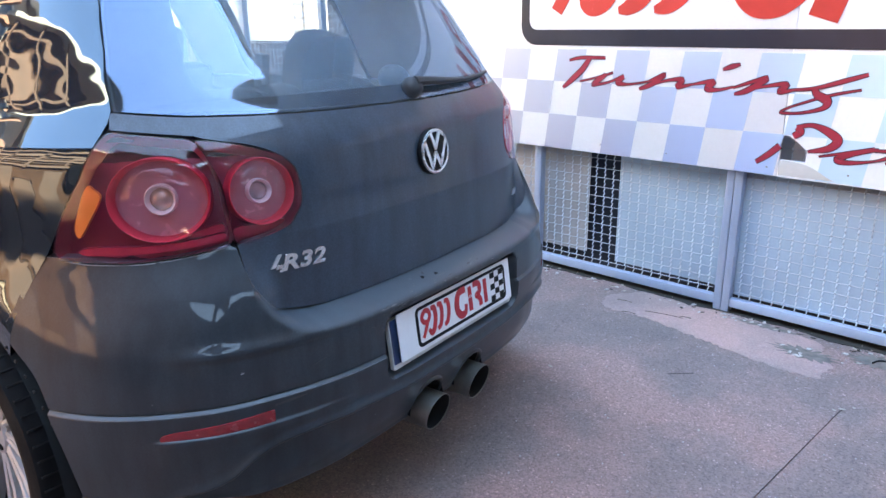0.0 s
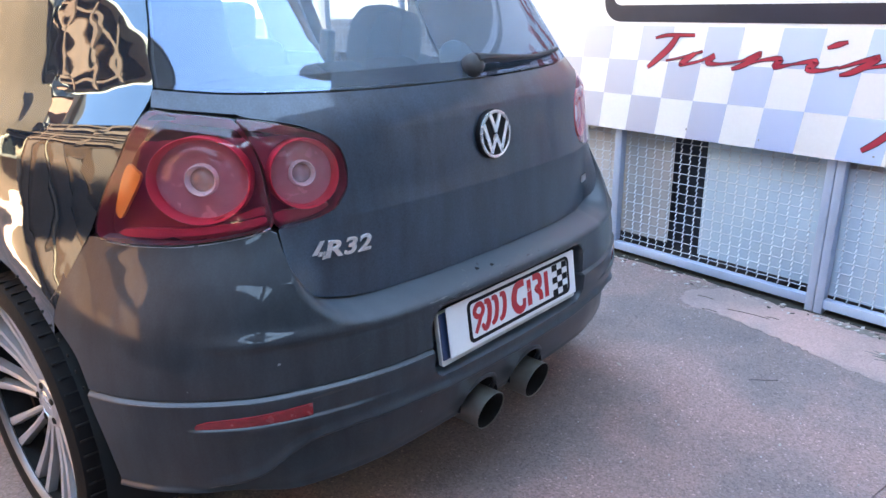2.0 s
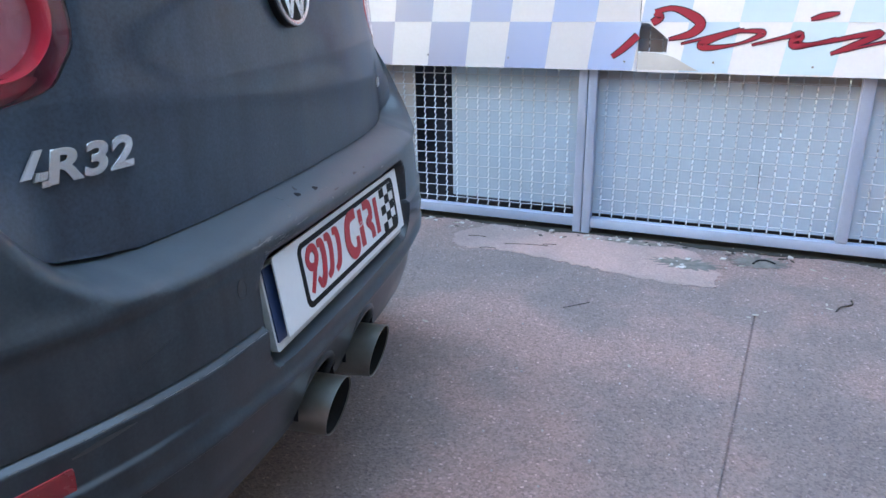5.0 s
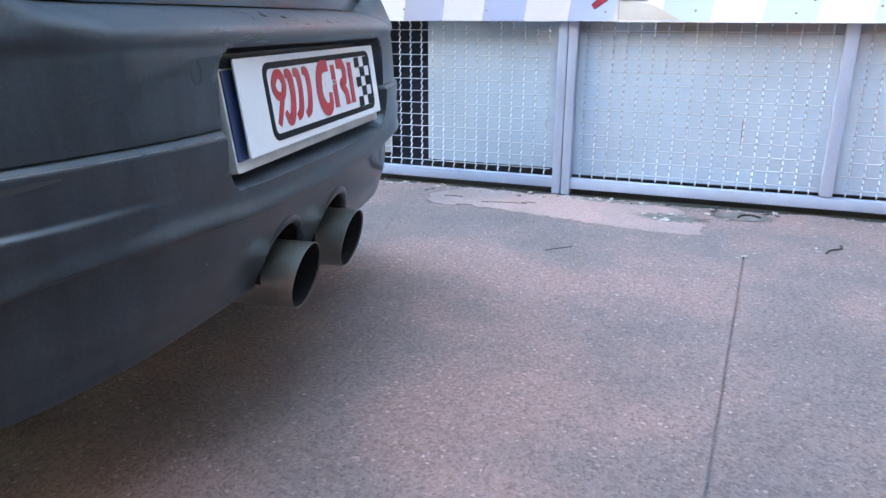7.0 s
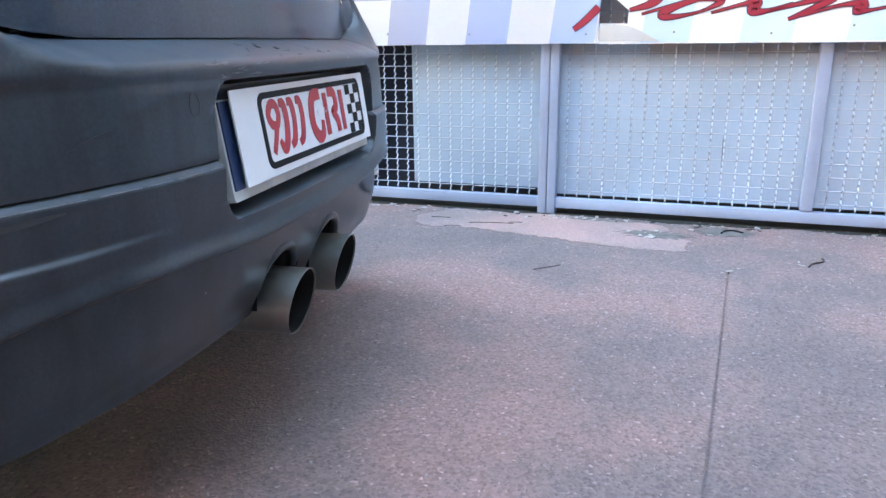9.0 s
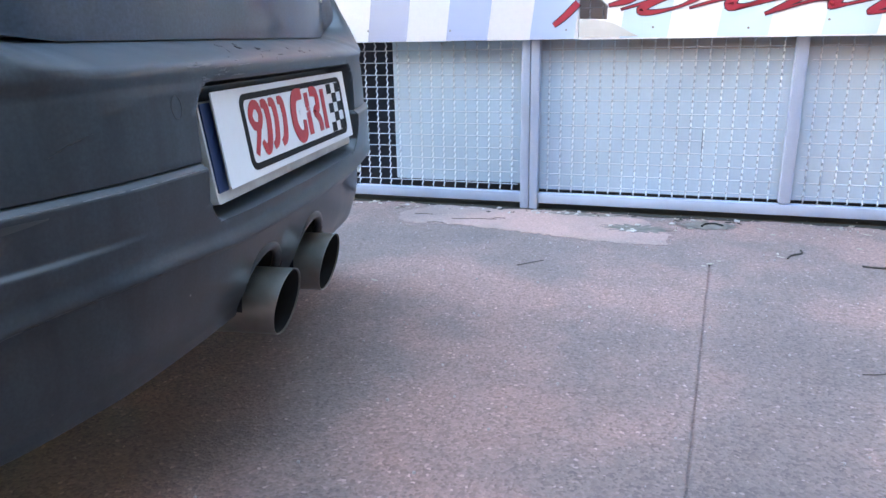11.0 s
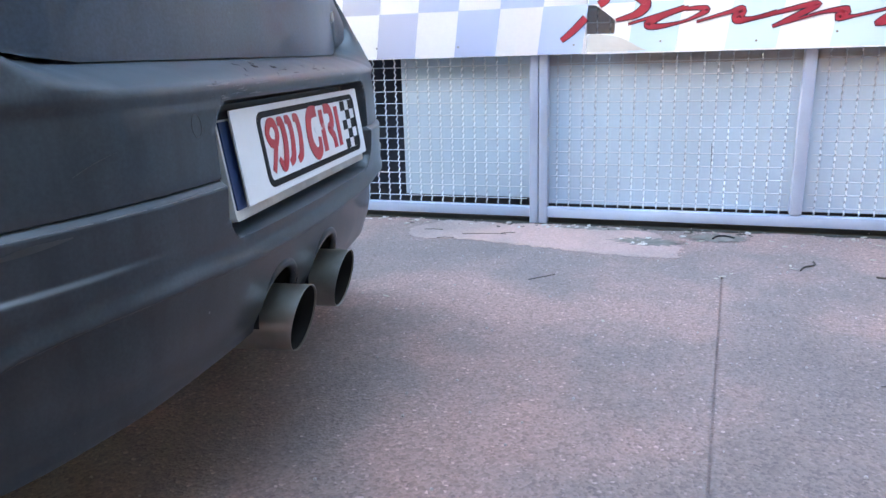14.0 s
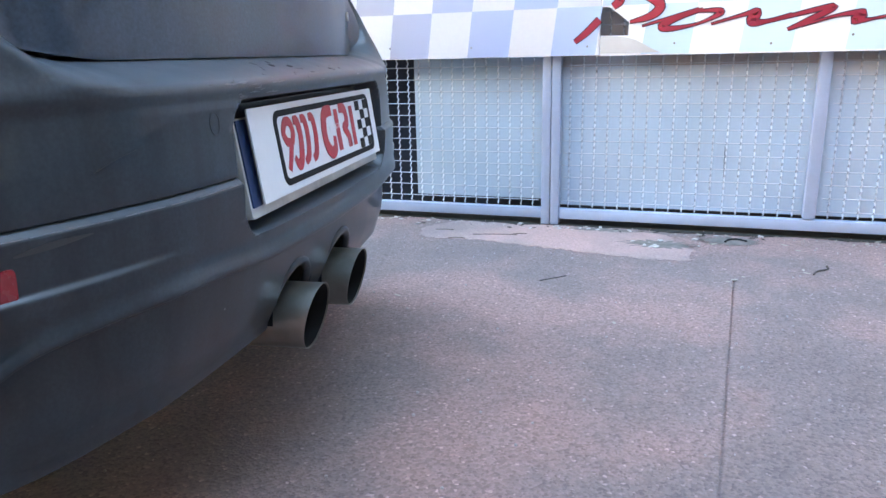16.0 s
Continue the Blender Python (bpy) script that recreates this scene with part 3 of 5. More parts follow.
# ---- sign ----
def make_sign():
    sign = thing("sign_board", "white printed sign board fixed to the fence", "sign")
    sign.matrix_world = FENCE
    face = .037
    part("left_board", boxed((-2.0, -face, .614), (.160, -face + .009, 2.1), .001), WHITE, sign)
    outline = [(.1625, .612), (3.2, .606), (3.2, 2.1), (.1625, 2.1), (.1625, .772), (.189, .771), (.222, .748), (.256, .720), (.254, .677), (.1625, .679)]
    part("right_board", slab(bmesh.new(), outline, lambda a, b, h: on_fence(a, b, face - .009 + h), .009), WHITE, sign, flat=True)
    # printed squares
    bm = bmesh.new()
    lean, rows = .13, ((.6155, .775), (.775, .928), (.928, 1.072))
    for row, (z0, z1) in enumerate(rows):
        for k in range(-4, 26):
            if (k + row) % 2:
                continue
            a, b = -.909 + .1535 * k, -.909 + .1535 * (k + 1)
            quad = [(a, z0), (b, z0), (b, z1), (a, z1)]
            slab(bm, [(s + lean * (z - .775), z) for s, z in quad], lambda a, b, h: on_fence(a, b, face + .0002 + h), .0006)
    part("check_print", bm, CHECK, sign, "pale blue and lilac check pattern", flat=True)
    # torn film under the hole
    torn = curve([(.164, .620), (.164, .674), (.21, .676), (.262, .668), (.300, .652), (.335, .632), (.362, .620)], 3)
    part("torn_film", slab(bmesh.new(), torn, lambda a, b, h: on_fence(a, b, face + .0012 + h), .0006), SPLINTER, sign, "torn film showing the pale board")
    # dark frame
    ring, hole = rounded(-1.083, 1.088, 2.9, 2.04, .088, 8), rounded(-1.037, 1.157, 2.85, 1.99, .045, 8)
    part("frame_print", slab(bmesh.new(), ring, lambda a, b, h: on_fence(a, b, face + .0012 + h), .0006, hole), NAVY, sign, "dark rounded printed frame")
    at = lambda a, b, h: on_fence(a, b, face + .0015 + h)
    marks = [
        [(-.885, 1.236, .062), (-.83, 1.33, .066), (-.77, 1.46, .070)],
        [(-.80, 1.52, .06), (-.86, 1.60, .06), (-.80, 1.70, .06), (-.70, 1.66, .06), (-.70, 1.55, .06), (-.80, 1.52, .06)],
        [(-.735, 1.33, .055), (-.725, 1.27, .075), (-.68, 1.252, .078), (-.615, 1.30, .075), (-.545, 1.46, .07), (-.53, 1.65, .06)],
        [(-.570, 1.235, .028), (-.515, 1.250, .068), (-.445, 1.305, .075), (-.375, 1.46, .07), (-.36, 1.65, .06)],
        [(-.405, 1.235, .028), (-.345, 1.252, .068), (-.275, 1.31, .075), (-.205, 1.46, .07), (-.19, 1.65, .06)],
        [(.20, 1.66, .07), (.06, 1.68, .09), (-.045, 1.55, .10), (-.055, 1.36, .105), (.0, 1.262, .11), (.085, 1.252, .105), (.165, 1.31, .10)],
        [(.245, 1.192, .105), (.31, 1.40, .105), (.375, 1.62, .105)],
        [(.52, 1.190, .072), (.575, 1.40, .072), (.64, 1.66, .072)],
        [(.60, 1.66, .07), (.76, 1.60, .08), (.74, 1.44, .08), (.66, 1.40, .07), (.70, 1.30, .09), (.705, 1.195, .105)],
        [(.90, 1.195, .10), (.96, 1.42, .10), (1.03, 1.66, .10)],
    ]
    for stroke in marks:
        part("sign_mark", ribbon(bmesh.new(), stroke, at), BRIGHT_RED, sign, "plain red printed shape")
    script = {
        "T": [[(-.805, 1.023, .007), (-.741, 1.036, .012), (-.619, 1.038, .010)], [(-.699, 1.035, .019), (-.735, .985, .024), (-.789, .937, .022), (-.835, .900, .010)]],
        "u": [[(-.746, .932, .005), (-.675, .948, .005), (-.578, .976, .007)], [(-.613, .967, .014), (-.662, .931, .022), (-.670, .919, .012), (-.592, .936, .007), (-.524, .966, .010)], [(-.524, .961, .017), (-.552, .935, .022), (-.499, .930, .007), (-.407, .946, .005)]],
        "n": [[(-.407, .946, .005), (-.336, .977, .017), (-.395, .934, .019), (-.447, .913, .010)], [(-.420, .922, .005), (-.331, .952, .007), (-.257, .960, .019), (-.275, .931, .017), (-.209, .944, .005)]],
        "i": [[(-.209, .944, .005), (-.127, .958, .019), (-.150, .930, .022), (-.103, .927, .010), (-.046, .942, .005)], [(-.093, 1.006, .007), (-.059, 1.018, .017), (-.026, 1.028, .007)]],
    }
    second = {
        "n": [[(-.046, .938, .005), (.080, .981, .017), (.010, .931, .019), (-.039, .914, .007)], [(-.012, .924, .005), (.064, .947, .007), (.153, .961, .017), (.129, .932, .017), (.181, .942, .007)]],
        "g": [[(.181, .942, .007), (.252, .951, .010), (.349, .982, .014), (.419, 1.006, .010)], [(.252, .949, .019), (.263, .929, .024), (.299, .908, .029), (.286, .881, .014), (.216, .860, .007), (.153, .855, .007), (.146, .862, .005), (.194, .887, .005), (.304, .928, .007), (.405, .953, .005)]],
    }
    third = {
        "P": [[(.075, .660, .014), (.115, .691, .020), (.157, .732, .022)], [(.201, .772, .020), (.224, .791, .025), (.208, .806, .014)], [(.208, .806, .014), (.261, .818, .014), (.316, .800, .025), (.354, .770, .029), (.326, .738, .022), (.258, .720, .007)]],
        "o": [[(.298, .706, .004), (.367, .724, .007), (.476, .753, .009)], [(.489, .752, .007), (.410, .730, .018), (.361, .703, .022), (.397, .695, .014), (.481, .710, .005), (.544, .740, .016), (.518, .748, .011), (.476, .746, .005)]],
        "i": [[(.515, .705, .004), (.610, .730, .009), (.650, .736, .025), (.637, .710, .029), (.678, .707, .011), (.753, .728, .005)], [(.675, .783, .007), (.712, .794, .016), (.752, .802, .004)]],
    }
    fourth = {
        "n": [[(.653, .699, .005), (.866, .746, .015), (.796, .704, .015), (.743, .681, .007)], [(.781, .691, .005), (.886, .719, .007), (.950, .722, .022), (.928, .701, .020), (.976, .704, .005)]],
        "t": [[(.976, .704, .005), (1.076, .726, .007), (1.156, .760, .020), (1.078, .705, .024), (1.035, .678, .010), (1.111, .687, .007), (1.200, .713, .005)], [(1.084, .785, .007), (1.159, .792, .015), (1.260, .810, .005)]],
    }
    for word in (script, second, third, fourth):
        for strokes in word.values():
            bm = bmesh.new()
            rim = bmesh.new()
            for i, stroke in enumerate(strokes):
                ribbon(bm, stroke, lambda a, b, h, i=i: on_fence(a, b, face + .0020 + .00012 * i + h), .00025)
                ribbon(rim, [(a, b, w + .006) for a, b, w in stroke], lambda a, b, h, i=i: on_fence(a, b, face + .00135 + .00008 * i + h), .00025)
            letter = part("letter", bm, RED, sign, "dark red brush-script letter")
            part("letter_outline", rim, NAVY, letter, "thin dark outline")
    for s, z in ((.118, .645), (.405, .648), (.93, .66), (-.30, .650), (-.62, .655), (.70, .64)):
        part("screw", lathe([(.004, 0), (.0035, .0015), (.001, .002)], pose(s, -face, z, 90), 10), STEEL, sign)


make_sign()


# ---- surroundings, mostly unseen, added to shade the yard and show in the paint ----
def make_building(name, label, x0, x1, y0, y1, height, storeys, material, face, wide=2.4):
    b = thing(name, label, "building")
    part("wall", boxed((x0, y0, -.1), (x1, y1, height)), material, b, flat=True)
    part("roof", boxed((x0 - .4, y0 - .4, height), (x1 + .4, y1 + .4, height + .35), .05), ROOF_TILE, b, "clay tiled roof edge", flat=True)
    y = y0 if face < 0 else y1
    n = max(1, int((x1 - x0) / wide))
    for k in range(storeys):
        for i in range(n):
            x, z = x0 + (i + .5) * (x1 - x0) / n, .9 + k * height / storeys
            w = part("window", boxed((x - .5, y - .03, z), (x + .5, y + .03, z + 1.4)), WINDOW, b, "dark window with stone surround", flat=True)
            part("frame", box(box(boxed((x - .62, y - .06, z), (x - .5, y + .06, z + 1.4)), (x + .5, y - .06, z), (x + .62, y + .06, z + 1.4)), (x - .62, y - .06, z + 1.4), (x + .62, y + .06, z + 1.55)), STONE, w, flat=True)
            part("sill", boxed((x - .65, y - .1, z - .1), (x + .65, y + .1, z)), STONE, w, flat=True)
    return b


make_building("house", "warm plastered house across the yard", -15, -1.6, 6, 15, 7.6, 2, PLASTER, -1)
balcony = thing("balcony", "dark brown timber balcony on the house front", "balcony")
part("deck", boxed((-12, 4.7, 2.9), (-4.6, 6.0, 3.1), .02), BROWN, balcony, flat=True)
for x in spread(-12, -4.7, 9):
    part("beam", boxed((x - .08, 4.5, 5.3), (x + .08, 6.0, 5.5), .01), TERRACOTTA, balcony, flat=True)
    part("baluster", boxed((x - .05, 4.72, 3.1), (x + .05, 4.82, 4.0), .01), BROWN, balcony, flat=True)
part("hand_rail", boxed((-12, 4.70, 4.0), (-4.6, 4.84, 4.1), .01), BROWN, balcony, flat=True)
slatted = thing("slatted_building", "white building with pale balcony slats beyond the fence", "building")
part("wall", boxed((14.6, 16, -.1), (32, 22, 7.0)), WHITE_RENDER, slatted, flat=True)
part("roof", boxed((14.3, 15.6, 7.0), (32.4, 22.4, 7.3), .05), STONE, slatted, flat=True)
for z in spread(.5, 6.5, 16):
    part("slat", boxed((14.6, 15.90, z), (32, 15.97, z + .09), .01), STONE, slatted, flat=True)
for x in spread(15.0, 31.5, 9):
    part("post", boxed((x - .06, 15.82, 0), (x + .06, 15.90, 7.0), .01), STONE, slatted, flat=True)
# unseen block placed close behind the car to cut light on its rear
make_building("workshop", "dark grey workshop block closing the yard", -2.62, 9, -13, -5.5, 9.55, 3, GREY_PLASTER, 1)
# unseen hall added to keep sun and sky off the yard
hall = thing("hall", "dark grey hall close behind the fence", "building")
part("wall", boxed((2.9, -5.05, -.1), (9, 3.1, 11.0)), GREY_PLASTER, hall, flat=True)
part("roof", boxed((2.7, -5.05, 11.0), (9.2, 3.3, 11.2), .03), STONE, hall, "pale concrete roof edge", flat=True)
# unseen near-black garages added to block light; a slot lets the glint through
garage = thing("garage_row", "dark timber-clad garage row beside the yard", "garage")
part("wall", boxed((-9.5, -3.6, -.1), (-5, .3, 6.3)), BROWN, garage, flat=True)
part("yard_wall", boxed((-5.2, -7.6, -.1), (-5, -3.6, 3.78)), BROWN, garage, flat=True)
part("upper_screen", boxed((-5.2, -7.6, 4.42), (-5, -3.6, 6.3)), BROWN, garage, flat=True)
part("roof", boxed((-5.3, -7.7, 6.3), (-4.95, .35, 6.4), .04), BROWN, garage, flat=True)
for y in (-5.9, -3.3, -1.0):
    part("garage_door", boxed((-5.02, y - 1.1, 0), (-4.96, y + 1.1, 2.3), .01), BROWN, garage, flat=True)
# unseen gateway, garages to workshop; slot between leaf and screen makes the bumper glint
gateway = thing("gateway", "dark timber gateway between the garages and the workshop", "gateway")
part("upper_screen", boxed((-4.94, -5.9, 4.32), (-2.64, -5.6, 10.0), .03), BROWN, gateway, flat=True)
part("gate_leaf", boxed((-4.74, -5.8, -.05), (-2.66, -5.66, 3.5), .01), BROWN, gateway, flat=True)
part("post", boxed((-4.90, -5.8, -.05), (-4.74, -5.64, 4.65), .01), BROWN, gateway, flat=True)


def make_gallery():
    """The timber house wing beside the garages: plank doors below, gallery boards above, a pale eave."""
    wing = thing("timber_wing", "brown timber house wing with plank doors and gallery boards", "building")
    part("wall", boxed((-7.5, .31, -.1), (-5.2, 5.0, 5.0)), WING, wing, flat=True)
    part("eave", boxed((-7.7, .36, 5.0), (-4.9, 5.1, 5.14), .02), STONE, wing, "pale roof edge", flat=True)
    for z, h, deep, tone in ((2.35, .22, .16, GREY_TIMBER), (2.85, .10, .10, PLANK), (3.15, .26, .18, GREY_TIMBER), (3.65, .12, .08, PLANK), (4.0, .20, .20, GREY_TIMBER), (4.5, .12, .10, PLANK)):
        part("gallery_board", boxed((-5.2, .32, z), (-5.2 + deep, 4.98, z + h), .01), tone, wing, flat=True)
    for y in (.5, 1.75, 3.05, 4.4):
        part("gallery_post", boxed((-5.12, y - .06, 2.2), (-5.0, y + .06, 5.0), .01), PLANK, wing, flat=True)
    for y, w, h in ((.85, .35, 2.0), (1.85, .28, 1.3), (2.55, .28, 2.1), (3.55, .30, 1.6), (4.35, .25, 2.1)):
        part("plank_door", boxed((-5.2, y - w, 0), (-5.12, y + w, h), .01), DOOR_PLANK, wing, flat=True)
        part("lintel", boxed((-5.2, y - w - .05, h), (-5.10, y + w + .05, h + .08), .01), WING, wing, flat=True)
    for y in (3.08, 4.82):
        part("downpipe", tube(bmesh.new(), [(-5.1, y, 0), (-5.1, y + .03, 1.2), (-5.1, y, 2.3)], .05, 10), CREAM, wing, "cream downpipe")


make_gallery()


# ---- the car ----
def table(points, x):
    return hermite([p[0] for p in points], [p[1] for p in points], x)


SEAM_Y = [(.60, .478), (.637, .474), (.698, .459), (.752, .438), (.806, .413), (.885, .384), (.935, .364), (.974, .356), (1.015, .353), (1.044, .358), (1.099, .388), (1.148, .407), (1.196, .431), (1.246, .455), (1.33, .52), (1.42, .60)]
BUMPER_U = [(.24, .798), (.30, .799), (.373, .802), (.487, .809), (.56, .813), (.637, .823), (.698, .805), (.752, .785), (.79, .768)]
GATE_U = [(.634, .38), (.640, .43), (.648, .475), (.664, .505), (.684, .526), (.713, .537), (.75, .5395), (.793, .5395), (.797, .53), (.803, .478), (.815, .435), (.831, .419), (.855, .402), (.887, .398), (.925, .405), (.951, .427), (.969, .458), (.981, .493), (.990, .535), (.995, .556), (1.0, .566)]
GLASS_U = [(1.0, .687), (1.042, .681), (1.099, .678), (1.148, .667), (1.196, .657), (1.246, .645), (1.33, .615), (1.40, .58)]
GLASS_Z = [(0, 1.020), (.2, 1.022), (.41, 1.026), (.57, 1.032), (.69, 1.044)]
LAMP_TOP = [(.566, 1.0), (.62, 1.006), (.66, 1.011), (.70, 1.016)]
LAMP_LOW = [(.541, .800), (.59, .787), (.635, .779), (.683, .774), (.731, .776), (.769, .785)]
HUB_Y, HUB_Z, ARCH = .755, .317, .392
WHEELBASE = 2.578


def side(y, z, s=-1):
    """The flank of the car at y along and z up."""
    xs, ys = section(z)
    if y <= 1.2:
        x = hermite(ys, xs, y)
    else:
        x = xs[-1] * (1 - .05 * smooth(2.9, 3.9, y)) + .012 * math.sin(math.pi * (y - 1.2) / 2.8) * (z < 1.0)
    return Vector((s * x, y, z))


def inward(p):
    return (Vector((0, max(.8, min(p.y + .6, 3.2)), .75)) - p).normalized()


def outward(u, z, which=""):
    """The way off the skin at a place."""
    h = .004
    a = Vector(skin(u + h, z, which)) - Vector(skin(u - h, z, which))
    b = Vector(skin(u, z + h, which)) - Vector(skin(u, z - h, which))
    n = a.cross(b).normalized()
    return n if n.y < 0 or n.dot(Vector(skin(u, z)) - Vector((0, 1.5, z))) > 0 else -n


def off(u, z, d, which=""):
    return Vector(skin(u, z, which)) + outward(u, z, which) * d


car = thing("hatchback_car", "dark grey dusty compact hatchback parked beside the fence", "car")


def make_bumper():
    mid = sorted({round(v, 4) for v in [*spread(-.6, .6, 81), *[k * v for k in (-1, 1) for v in (.505, .515, .5205, .526, .530, .534, .537, .539, .5405)], *[k * v for k in (-1, 1) for v in (.235, .245, .252, .258, .263, .268, .272, .2755, .2785, .2815, .2850, .29)], *[k * v for k in (-1, 1) for v in spread(.015, .175, 41)]]})
    columns = [(-1, g) for g in spread(1, 0, 19)[:-1]] + [(0, u) for u in mid] + [(1, g) for g in spread(0, 1, 19)[1:]]

    def girth(col, z):
        sign, v = col
        return v if not sign else sign * (.6 + (table(BUMPER_U, z) + .005 - .6) * v)

    def bottom(u):
        return .268 + .040 * smooth(.50, .78, abs(u))

    def top(u):
        a = abs(u)
        if a < .43:
            return .637 + .004 * smooth(.30, .43, a)
        if a < .541:
            return table(list(zip(EDGE_U, EDGE_Z)), a)
        return table(LAMP_LOW, min(a, .768))

    zs = [.439, .4425, .4445, .446, .4475, .449, .4505, .452, .455, .460, .466, .473, .480, .487, .4925, .4945, .4960, .4975, .4990, .5003, .5012, .5020, .5027, .5034, .5044, .506, .512, .53, .545, .552, .56, .567, .573, .579, .584, .588, .592, .596, .600, .604, .609]
    ease = [-.030, -.025, -.021, -.0175, -.0145, -.012, -.0095, -.007, -.005, -.003, -.001, .0015, .004, .007, .010, .0135, .0175, .022, .028]
    rows = list(range(16 + len(ease) + 4 + len(zs) + 24))

    def swage(a):
        """Height of the edge that sweeps from under the plate down to the corner."""
        return table([(0, .388), (.22, .392), (.29, .397), (.37, .402), (.47, .402), (.535, .396), (.583, .374), (.627, .338), (.68, .320), (.75, .313), (.85, .313)], a)

    def heights(u):
        """The heights of the rows in one column, from the lower edge up."""
        zb, zt, edge = bottom(u), top(u), swage(abs(u))
        low = max(zb + .003, edge - .034)
        out = [zb + (low - zb) * k / 16 for k in range(16)] + [edge + e for e in ease]
        out += [edge + .028 + (.436 - edge - .028) * k / 4 for k in range(1, 5)] + zs + [.609 + (zt - .609) * k / 24 for k in range(1, 25)]
        for i in range(1, len(out)):
            out[i] = max(out[i], out[i - 1] + .0003)
        return out

    kept = {}

    def put(col, row):
        u0 = girth(col, .5)
        if u0 not in kept:
            kept[u0] = heights(u0)
        z = kept[u0][row]
        u = girth(col, z)
        p = Vector(skin(u, z, "bumper"))
        n = Vector(skin(u + .004, z, "bumper")) - Vector(skin(u - .004, z, "bumper"))
        n = Vector((n.y, -n.x, 0)).normalized()
        a = abs(u)
        # stepped lip along the middle, with a fine groove over it
        p += n * (.0068 * (1 - smooth(.4945, .5015, z)) - .0030 * math.exp(-((z - .5026) / .0011) ** 2))
        # edge through the reflector, fading towards the plate
        p += n * .0060 * (1 - smooth(.4445, .4515, z)) * smooth(.37, .50, a) * (1 - smooth(.715, .740, a)) * smooth(.400, .436, z)
        # sweeping edge over the valance: full above, cut in below
        edge = swage(a)
        fade = 1 - smooth(.66, .74, a)
        p += n * (.0095 * math.exp(-((z - edge - .004) / .013) ** 2) if z > edge + .004 else .0095) * fade
        p -= n * (.024 * (1 - smooth(edge - .009, edge + .003, z)) - .010 * (1 - smooth(edge - .10, edge - .018, z))) * fade
        # rolled lip at the foot of the corners
        p += n * (.0045 + .0025 * smooth(.60, .70, a)) * (1 - smooth(.0, .013, z - bottom(u0)))
        # shoulder under the lamps
        p += n * .0064 * math.exp(-((z - .603) / (.016 if z > .603 else .010)) ** 2) * smooth(.40, .50, a) * (1 - smooth(.64, .72, a))
        # soft ridge half way up the corner
        p += n * .0062 * max(0, 1.02 - math.sqrt(((z - .708) / (.096 if z < .708 else .104)) ** 2 + .002)) * smooth(.44, .53, a) * (1 - smooth(.66, .76, a))
        # rolled in towards the lamp
        p -= n * .0032 * smooth(.735, .80, z) * smooth(.50, .55, a)
        dx, dz = abs(u) - .248, abs(z - .5085) - .041
        pocket = 1 - smooth(.030, .040, math.hypot(max(dx, 0), max(dz, 0)))
        return p - n * .042 * pocket

    bm = bmesh.new()
    sheet(bm, columns, rows, put, inward, "lrbt", .03)
    # openings for the exhaust tips
    def inside(f):
        c = f.calc_center_median()
        return math.hypot(abs(c.x) - .095, c.z - .273) < .069 and c.y < .2
    bmesh.ops.delete(bm, geom=[f for f in bm.faces if inside(f)], context="FACES")
    return part("rear_bumper", bm, BUMPER_PAINT, car, "dusty dark bumper with scuffs and a plate recess")


bumper = make_bumper()
for s in (-1, 1):
    bead = [off(s * u, table(LAMP_LOW, u) - .0012, -.0006, "bumper") for u in spread(.548, .764, 22)]
    part("edge_bead", tube(bmesh.new(), bead, .0018, 6), PAINT, bumper, "bright worn edge under the lamp")


def make_tailgate():
    bm = bmesh.new()
    cols = spread(-1, 1, 73)
    zs = sorted({*[round(z, 4) for z, _ in GATE_U], *[round(z, 4) for z in spread(.65, .79, 17)], *[round(z, 4) for z in spread(.80, .99, 26)]})
    sheet(bm, cols, zs, lambda a, z: Vector(skin(a * (table(GATE_U, z) - .002), z, "gate")), inward, "lrb", .02)
    wing = spread(0, 1, 12)[1:]
    columns = [(-1, w) for w in reversed(wing)] + [(0, a) for a in cols] + [(1, w) for w in wing]

    def put(col, b):
        sign, v = col
        inner = table(GATE_U, 1.0) - .002
        u = v * inner if not sign else sign * (inner + (.686 - inner) * v)
        z0 = 1.0 if not sign else 1.0 + (table(LAMP_TOP, abs(u)) - 1.0) * smooth(0, .15, v)
        z = z0 + (table(GLASS_Z, abs(u)) - z0) * b
        return Vector(skin(u, z))

    sheet(bm, columns, [0, .2, .45, .7, .9, 1], put, inward, "lrt", .02)
    bmesh.ops.remove_doubles(bm, verts=bm.verts, dist=.0006)
    return part("tailgate", bm, GATE_PAINT, car, "dark tailgate with a film of dust")


gate = make_tailgate()


def glass_place(a, z, d=0.0):
    u = a * (table(GLASS_U, z) - .001)
    return off(u, z, d)


